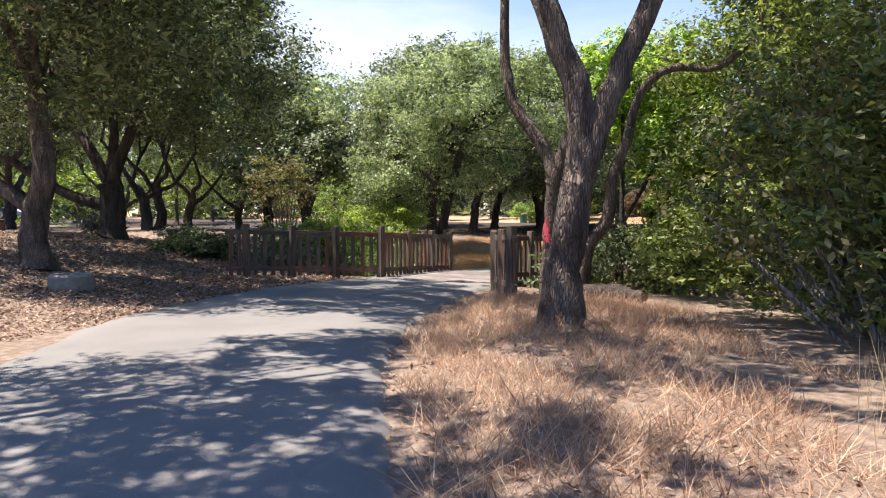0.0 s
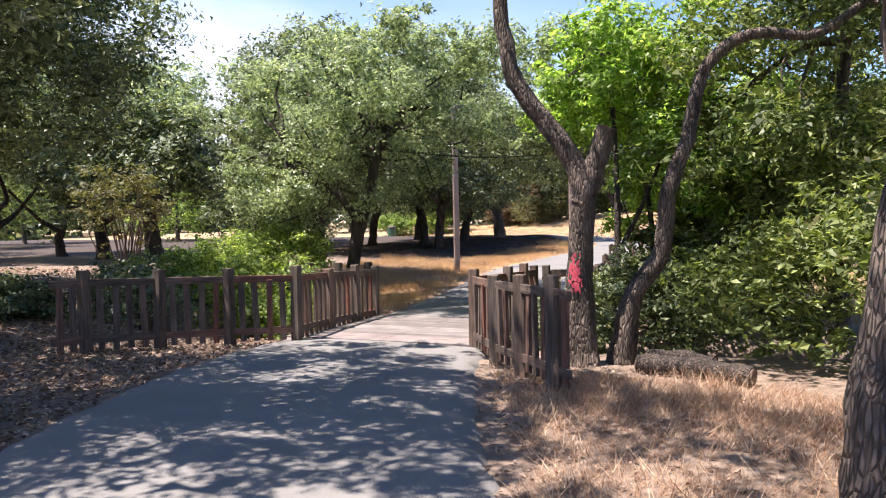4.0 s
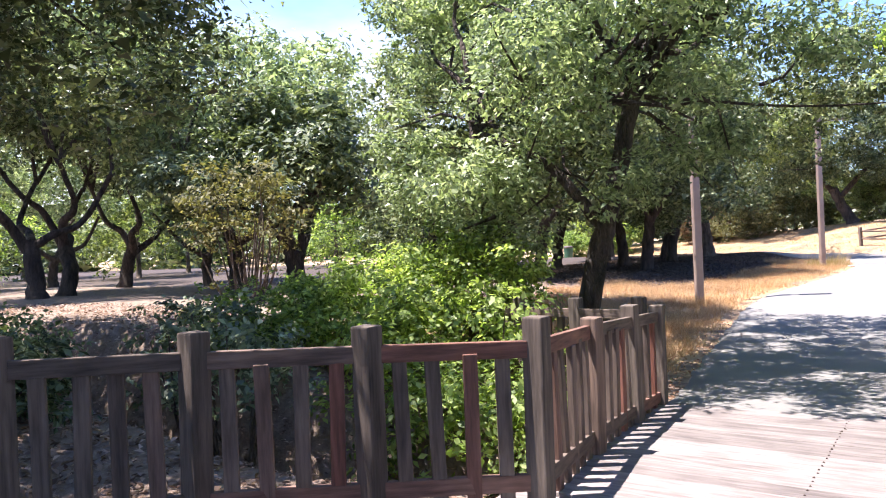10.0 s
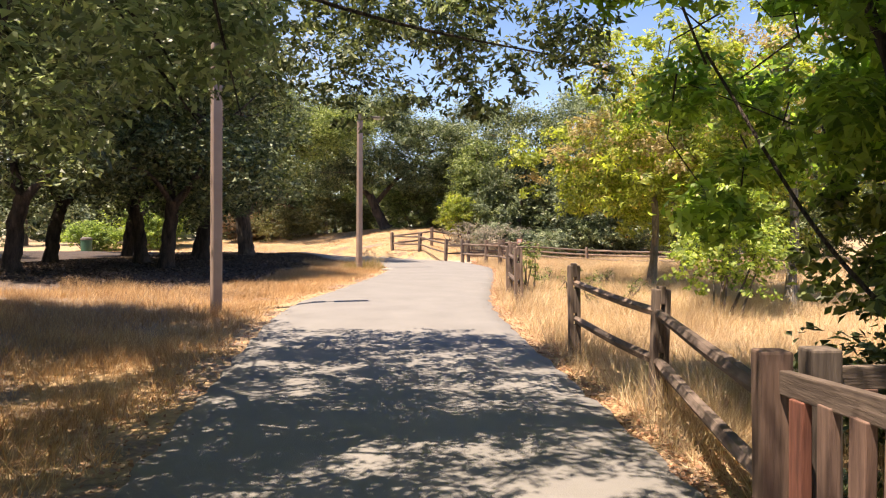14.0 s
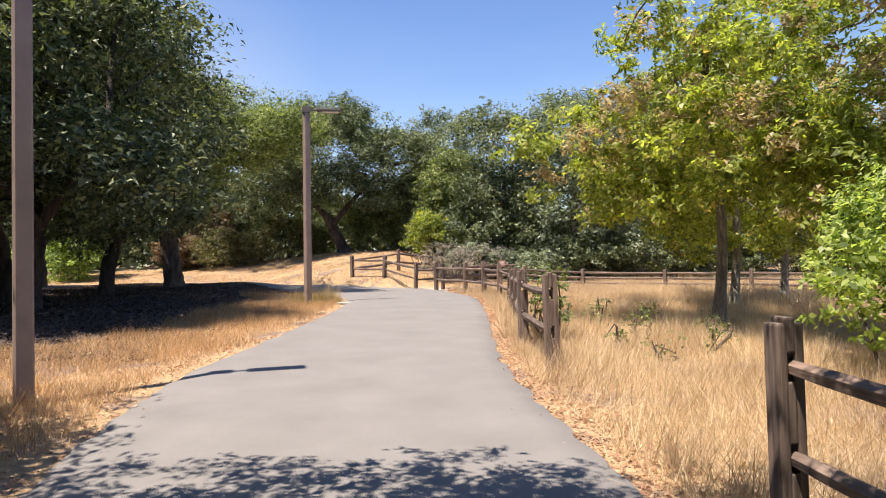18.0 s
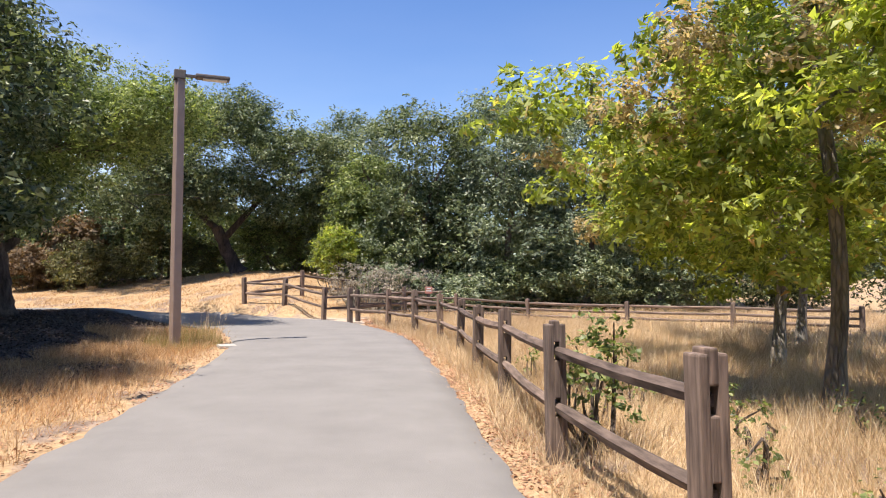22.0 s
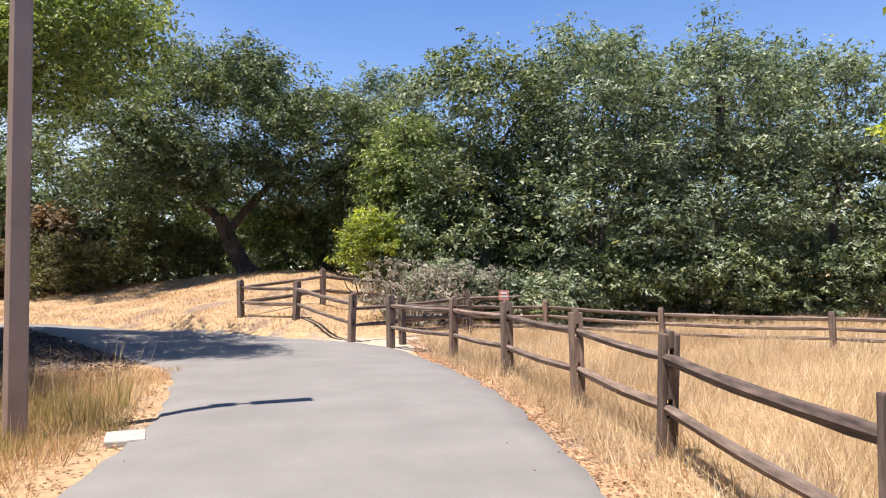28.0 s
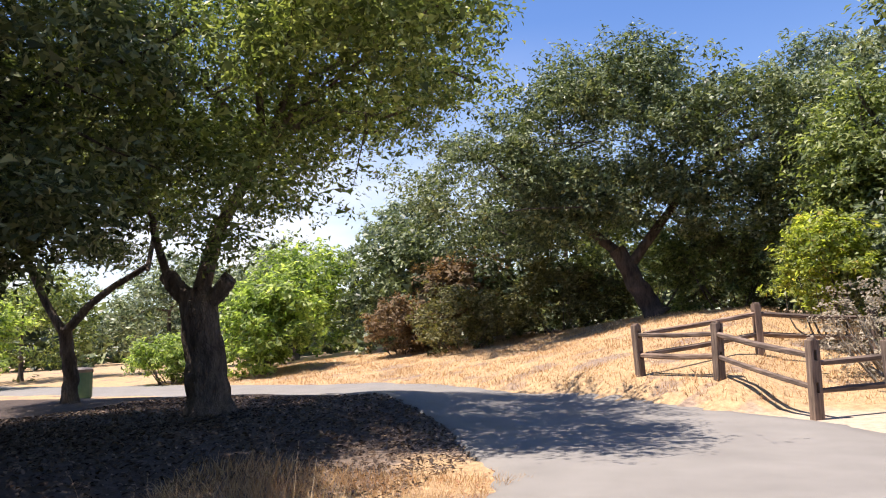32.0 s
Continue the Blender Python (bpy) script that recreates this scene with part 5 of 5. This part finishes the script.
def litter(label, X, Y, size, mat, seed, lift=0.0):
    rng = np.random.default_rng(seed)
    C = np.column_stack([X, Y, heights(X, Y) + rng.uniform(0.004, 0.03, len(X)) + lift])
    N = np.tile(np.array((0.0, 0.0, 1.6)), (len(X), 1))
    S = size * rng.uniform(0.5, 1.4, len(X))
    return tagged(part("leaf_litter", np_mesh("leaf_litter", leaves(C, N, S, rng, 0.5, 0.3), 4, mat)), label, "leaf litter", kind="stuff")


r1 = np.random.default_rng(501)
X, Y, D = scatter((-7, -2, 5, 12.5), 130000, r1, 1, 0.05, 3.6, 0.9)
m = (patchy(X, Y, 1.1, 4) > -0.55) | (D < 0.9)
blades("tufts of tawny dry grass beside the first bend", X[m], Y[m], 0.22, 0.0036, MAT_GRASSRED, 1, 0.75)
X, Y, D = scatter((-7, -2, 5, 12.5), 60000, r1, 1, 0.0, 3.4, 0.9)
blades("matted fallen straw beside the first bend", X, Y, 0.14, 0.0032, MAT_GRASSRED, 21, 1.6)
X, Y, D = scatter((-8.4, 18.0, -3, 50), 60000, r1, 1, 0.05, 4.5)
blades("matted fallen straw along the rail fence", X, Y, 0.16, 0.0034, MAT_GRASS, 22, 1.6)
X, Y, D = scatter((-8.4, 18.5, 0, 53.5), 200000, r1, 1, 0.12, 8)
m = r1.random(len(X)) < np.clip(0.75 + D * 0.4, 0, 1)
X, Y, D = X[m], Y[m], D[m]
blades("tall golden dry grass in the field by the fence", X, Y, 0.4, 0.0032, MAT_GRASS, 2)
X, Y, D = scatter((-1, 24, 14, 56), 70000, r1, 1, 0.12, 25)
blades("golden dry grass across the open field", X, Y, 0.45, 0.007, MAT_GRASS, 6)
X, Y, D = scatter((-19, 18, -10.8, 48), 230000, r1, -1, 0.1, 5.6, 0.8)
m = (r1.random(len(X)) < np.clip(0.3 + D * 0.7, 0, 1)) & ((D < 3.2 + 0.6 * patchy(X, Y, 0.7)) | (Y < 31.5 + patchy(X, Y, 0.8))) & (np.hypot(X + 11.4, Y - 42.3) > 0.38)
blades("golden dry grass on the verge of the path", X[m], Y[m], 0.24, 0.0035, MAT_GRASSVERGE, 3, 0.5)
X, Y = r1.uniform(-0.2, 2.4, 380), r1.uniform(5.2, 8.2, 380)
blades("tall pale dry reeds beside the creek shrubs", X, Y, 0.6, 0.004, MAT_GRASS, 23, 0.14, "reeds")
X, Y = r1.uniform(-34, -5, 110000), r1.uniform(53, 70, 110000)
m = Y > np.interp(X, [-50, -24, -15.5, -10.5, -6, 20], [66.6, 61.7, 57.4, 53.7, 55, 60])
blades("cropped golden grass on the hill slope", X[m], Y[m], 0.13, 0.008, MAT_GRASSVERGE, 4)
X, Y, D = scatter((-13.7, 41.0, -11.3, 45.6), 9000, r1, -1, 0.1, 1.7)
m = (np.hypot(X + 12.2, Y - 42.9) < 1.0 + 0.5 * patchy(X, Y, 2.0)) & (np.hypot(X + 11.4, Y - 42.3) > 0.4)
blades("half-green tall grass round the lamp post", X[m], Y[m], 0.5, 0.0035, MAT_GRASSGREEN, 5, 0.3, "green_grass")
X, Y = r1.uniform(-13.6, -11.6, 420), r1.uniform(41.0, 44.6, 420)
m = np.hypot(X + 12.43, Y - 42.72) > 0.2
blades("tall pale seed stalks round the lamp post", X[m], Y[m], 0.72, 0.0042, MAT_GRASS, 24, 0.2, "seed_stalks")
X, Y, D = scatter((-26, 2, -8, 18), 110000, r1, -1, 0.05, 14)
m = r1.random(len(X)) < np.clip(1.1 - D * 0.08, 0.2, 1)
litter("dry brown leaves strewn under the oaks", X[m], Y[m], 0.032, MAT_LITTER, 11)
X, Y, D = scatter((-9, 17.5, -5, 53), 90000, r1, 1, -0.14, 0.9)
m = r1.random(len(X)) < np.clip(1.0 - D * 1.0, 0, 1)
litter("dry fallen leaves along the path edge by the fence", X[m], Y[m], 0.024, MAT_EDGELITTER, 12)
X, Y, D = scatter((-16, 17.5, -10, 49), 30000, r1, -1, -0.1, 2.4)
m = r1.random(len(X)) < np.clip(1.0 - D * 0.6, 0, 1)
litter("dry fallen leaves along the path verge", X[m], Y[m], 0.024, MAT_EDGELITTER, 13)
X, Y, D = scatter((-7, -2, 4, 13), 14000, r1, 1, -0.1, 3)
litter("dry fallen leaves among the grass of the first bend", X, Y, 0.026, MAT_LITTER, 14)
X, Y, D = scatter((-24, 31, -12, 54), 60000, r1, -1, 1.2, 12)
litter("dark fallen leaves with the oak row's shade in their colour", X, Y, 0.035, MAT_MULCHSHADE, 15)

Y = r1.uniform(17.5, 49, 420)
L = np.interp(Y, [p[1] for p in TRAIL_L[:17]], [p[0] for p in TRAIL_L[:17]])
R = np.interp(Y, [p[1] for p in TRAIL_R[:18]], [p[0] for p in TRAIL_R[:18]])
litter("pale leaf scraps scattered over the asphalt", L + (R - L) * r1.beta(0.6, 0.6, 420), Y, 0.016, MAT_LITTER, 16, 0.03)


# ---- small things ----
def flat_text(body, size, mat, m, parent, name):
    cu = bpy.data.curves.new(name, "FONT")
    cu.body, cu.size, cu.extrude, cu.offset, cu.align_x = body, size, 0.0015, 0.0012, "CENTER"
    tmp = new(name, cu)
    me = bpy.data.meshes.new_from_object(tmp)
    bpy.data.objects.remove(tmp)
    me.materials.append(mat)
    ob = part(name, me, parent)
    ob.matrix_local = m
    return ob


pole = [o for o in scene.objects if o.name.startswith("lamp_post") and o.parent is None][1]
for k, ch in enumerate("P163B"):
    flat_text(ch, 0.08, MAT_WHITE, pose(0, 0, 0, 0, 0, POLE_TURN) @ pose(0.0965, 0.0, 3.075 - 0.104 * k, 90, 0, 90) @ Matrix.Diagonal((0.8, 1, 1, 1)), pole, "letter")

# spray paint hugging the leaning oak's bark
rs = np.random.default_rng(9)
sv, sf = [], []
for k in range(90):
    a = radians(-95 + rs.normal(0, 12))
    z = 1.02 + rs.normal(0, 0.1)
    w, h = rs.uniform(0.006, 0.02), rs.uniform(0.008, 0.03)
    r = 0.193 - 0.012 * z
    q = []
    for da, dz in ((-w, -h), (w, -h * 0.8), (w * 0.8, h), (-w * 0.7, h * 1.1)):
        aa = a + da / r
        q.append((-5.74 + r * math.cos(aa), 13.15 + r * math.sin(aa), z + dz))
    sf.append(tuple(range(len(sv), len(sv) + 4)))
    sv += q
oak = [o for o in scene.objects if o.parent is None and o.get("label", "").startswith("leaning bare-limbed")][0]
sp = part("spray_mark", grid_mesh("spray_mark", [tuple(Vector(v) - oak.matrix_world.translation) for v in sv], sf, MAT_SPRAY, False), oak, "red spray-painted mark")
tagged(sp, kind="stuff")

# concrete ring in the leaves by the path
root = empty("valve_box", pose(-11.5, 7.4, ground_z(-11.5, 7.4) - 0.08), "low round concrete ring half buried in leaf litter", "valve box")
prof = [(0.34, 0.0), (0.34, 0.27), (0.3, 0.31), (0.22, 0.31), (0.2, 0.26), (0.2, 0.0)]
rv, rf = [], []
for i in range(24):
    a = 2 * math.pi * i / 24
    rv += [(r * math.cos(a), r * math.sin(a), z) for r, z in prof]
for i in range(24):
    for k in range(5):
        n2 = (i + 1) % 24
        rf.append((i * 6 + k, n2 * 6 + k, n2 * 6 + k + 1, i * 6 + k + 1))
part("ring", grid_mesh("ring", rv, rf, MAT_CONCRETE, False), root)
v, f = tube([(0, 0, 0.2), (0, 0, 0.235)], [0.2, 0.2], 20)
part("lid", grid_mesh("lid", v, f, MAT_STUMP, False), root, "dark round lid")

# concrete footing slab beside the second lamp post
bm = bmesh.new()
box(bm, 0.36, 0.5, 0.07, pose(0, 0, 0, 0, 0, 15), 0.015)
tagged(part("footing_slab", (bm, MAT_PALECONCRETE)), "pale concrete slab at the path edge below the lamp post", "slab").location = (-11.4, 42.3, ground_z(-11.4, 42.3) - 0.03)


def stump(x, y, r, h, label):
    z = ground_z(x, y)
    root = empty("tree_stump", pose(x, y, z - 0.05), label, "stump", "stumps of the grove")
    v, f = tube([(0, 0, 0), (0, 0, 0.15), (0, 0, h)], [r * 1.35, r * 1.05, r], 14, 0.12, 3)
    part("bole", grid_mesh("bole", v, f, MAT_STUMP, False), root)
    v, f = tube([(0, 0, h), (0, 0, h + 0.01)], [r * 0.9, r * 0.86], 14, 0.06, 4)
    part("cut_face", grid_mesh("cut_face", v, f, MAT_SPLITWOOD, False), root, "dark sawn top")
    return root


stump(-27.0, 16.4, 0.27, 0.62, "dark sawn tree stump in the sunlit grove")
stump(-26.0, 12.6, 0.24, 0.42, "low dark stump among leaf litter")

root = empty("park_sign", pose(-5.35, 53.75, ground_z(-5.35, 53.75) - 0.1), "small red and white notice on a short grey post", "sign")
bm = bmesh.new()
box(bm, 0.1, 0.1, 1.1, Matrix(), 0.01)
part("post", (bm, MAT_SPLITWOOD), root)
bm = bmesh.new()
box(bm, 0.27, 0.025, 0.26, pose(0, -0.065, 0.98), 0.004)
plate = part("plate", (bm, MAT_SIGNRED), root, "faded red plate")
for dz, w in ((0.17, 0.16), (0.08, 0.2)):
    bm = bmesh.new()
    box(bm, w, 0.004, 0.05, pose(0, -0.0805, 0.98 + dz))
    part("lettering", (bm, MAT_WHITE), plate, "white unreadable bar")

def log(label, a, b, r, seed):
    """A felled trunk lying on the ground, with a sawn face at each end."""
    pa, pb = (Vector((*p, ground_z(*p) + r * 0.75)) for p in (a, b))
    root = empty("fallen_log", Matrix.Translation(pa), label, "log", "logs by the creek")
    q = spline([(0, 0, 0), tuple((pb - pa) * 0.5 + Vector((0.02, 0.05, 0.03))), tuple(pb - pa)], 12)
    part("bole", grid_mesh("bole", *tube(q, [r * (1 + 0.1 * math.sin(i * 1.3)) for i in range(12)], 14, 0.14, seed), MAT_BARKDARK), root)
    d = (pb - pa).normalized() * 0.012
    for p in (Vector((0, 0, 0)) - d, (pb - pa) + d):
        s = 1 if p.length > 0.1 else -1
        v, f = tube([p - d * s, p + d * s * 0.2], [r * 0.92, r * 0.88], 14, 0.05, seed)
        part("sawn_face", grid_mesh("sawn_face", v, f, MAT_SPLITWOOD, False), root, "pale sawn end")


log("grey fallen log in dry grass below the creek shrubs", (-5.0, 12.85), (-3.8, 12.5), 0.11, 5)
log("short dark log lying behind a longer one", (-4.95, 13.25), (-4.2, 13.1), 0.1, 6)

MAT_BIN = plain_material("green_bin", (0.03, 0.09, 0.06), (0.05, 0.13, 0.08), 6.0, 0.5)
bx, by = -30.6, 57.4
root = empty("litter_bin", pose(bx, by, ground_z(bx, by)), "dark green round litter bin beside the far path", "litter bin")
v, f = tube([(0, 0, 0), (0, 0, 0.1), (0, 0, 0.85)], [0.26, 0.3, 0.32], 16)
part("drum", grid_mesh("drum", v, f, MAT_BIN, False), root)
v, f = tube([(0, 0, 0.85), (0, 0, 0.95), (0, 0, 1.02)], [0.34, 0.33, 0.2], 16)
part("lid", grid_mesh("lid", v, f, MAT_LAMPHEAD, False), root, "dark domed lid")

MAT_CARS = [plain_material("white_car_paint", (0.7, 0.7, 0.7), (0.76, 0.76, 0.75), 2.0, 0.3), plain_material("silver_car_paint", (0.42, 0.44, 0.46), (0.48, 0.5, 0.52), 2.0, 0.3)]
MAT_TYRE = plain_material("tyre_rubber", (0.02, 0.02, 0.02), (0.035, 0.035, 0.035), 9.0, 0.8)
MAT_PANE = plain_material("dark_car_glass", (0.02, 0.025, 0.03), (0.03, 0.035, 0.04), 3.0, 0.1)


def car(x, y, turn, mat, label):
    root = empty("car", pose(x, y, ground_z(x, y), 0, 0, turn), label, "car", "parked cars")
    side = [(-2.15, 0.35), (-2.2, 0.75), (-1.9, 0.95), (-1.2, 1.0), (-0.7, 1.42), (0.9, 1.45), (1.6, 1.02), (2.1, 0.92), (2.2, 0.6), (2.1, 0.32)]
    n = len(side)
    v = [(a, s * (0.85 if z < 1.1 else 0.68), z) for s in (-1, 1) for a, z in side]
    f = [tuple(range(n)), tuple(range(2 * n - 1, n - 1, -1))] + [(i, n + i, n + (i + 1) % n, (i + 1) % n) for i in range(n)]
    part("body", grid_mesh("body", v, f, mat, False), root)
    for s in (-1, 1):
        g = [(-1.05, 1.04), (-0.65, 1.36), (0.8, 1.38), (1.35, 1.05)]
        v = [(a, s * (0.865 if z < 1.1 else 0.715), z) for a, z in g]
        part("window", grid_mesh("window", v, [(0, 1, 2, 3)], MAT_PANE, False), root)
        for a in (-1.35, 1.4):
            v, f = tube([(a, s * 0.68, 0.32), (a, s * 0.88, 0.32)], [0.32, 0.32], 14)
            part("wheel", grid_mesh("wheel", v, f, MAT_TYRE, False), root)
    return root


car(-80.0, 29.0, 70, MAT_CARS[0], "white parked car far off beyond the grove")
car(-79.0, 36.0, 75, MAT_CARS[1], "silver parked car far off beyond the grove")
car(-81.0, 21.0, 68, MAT_CARS[0], "white parked saloon far off behind the trees")
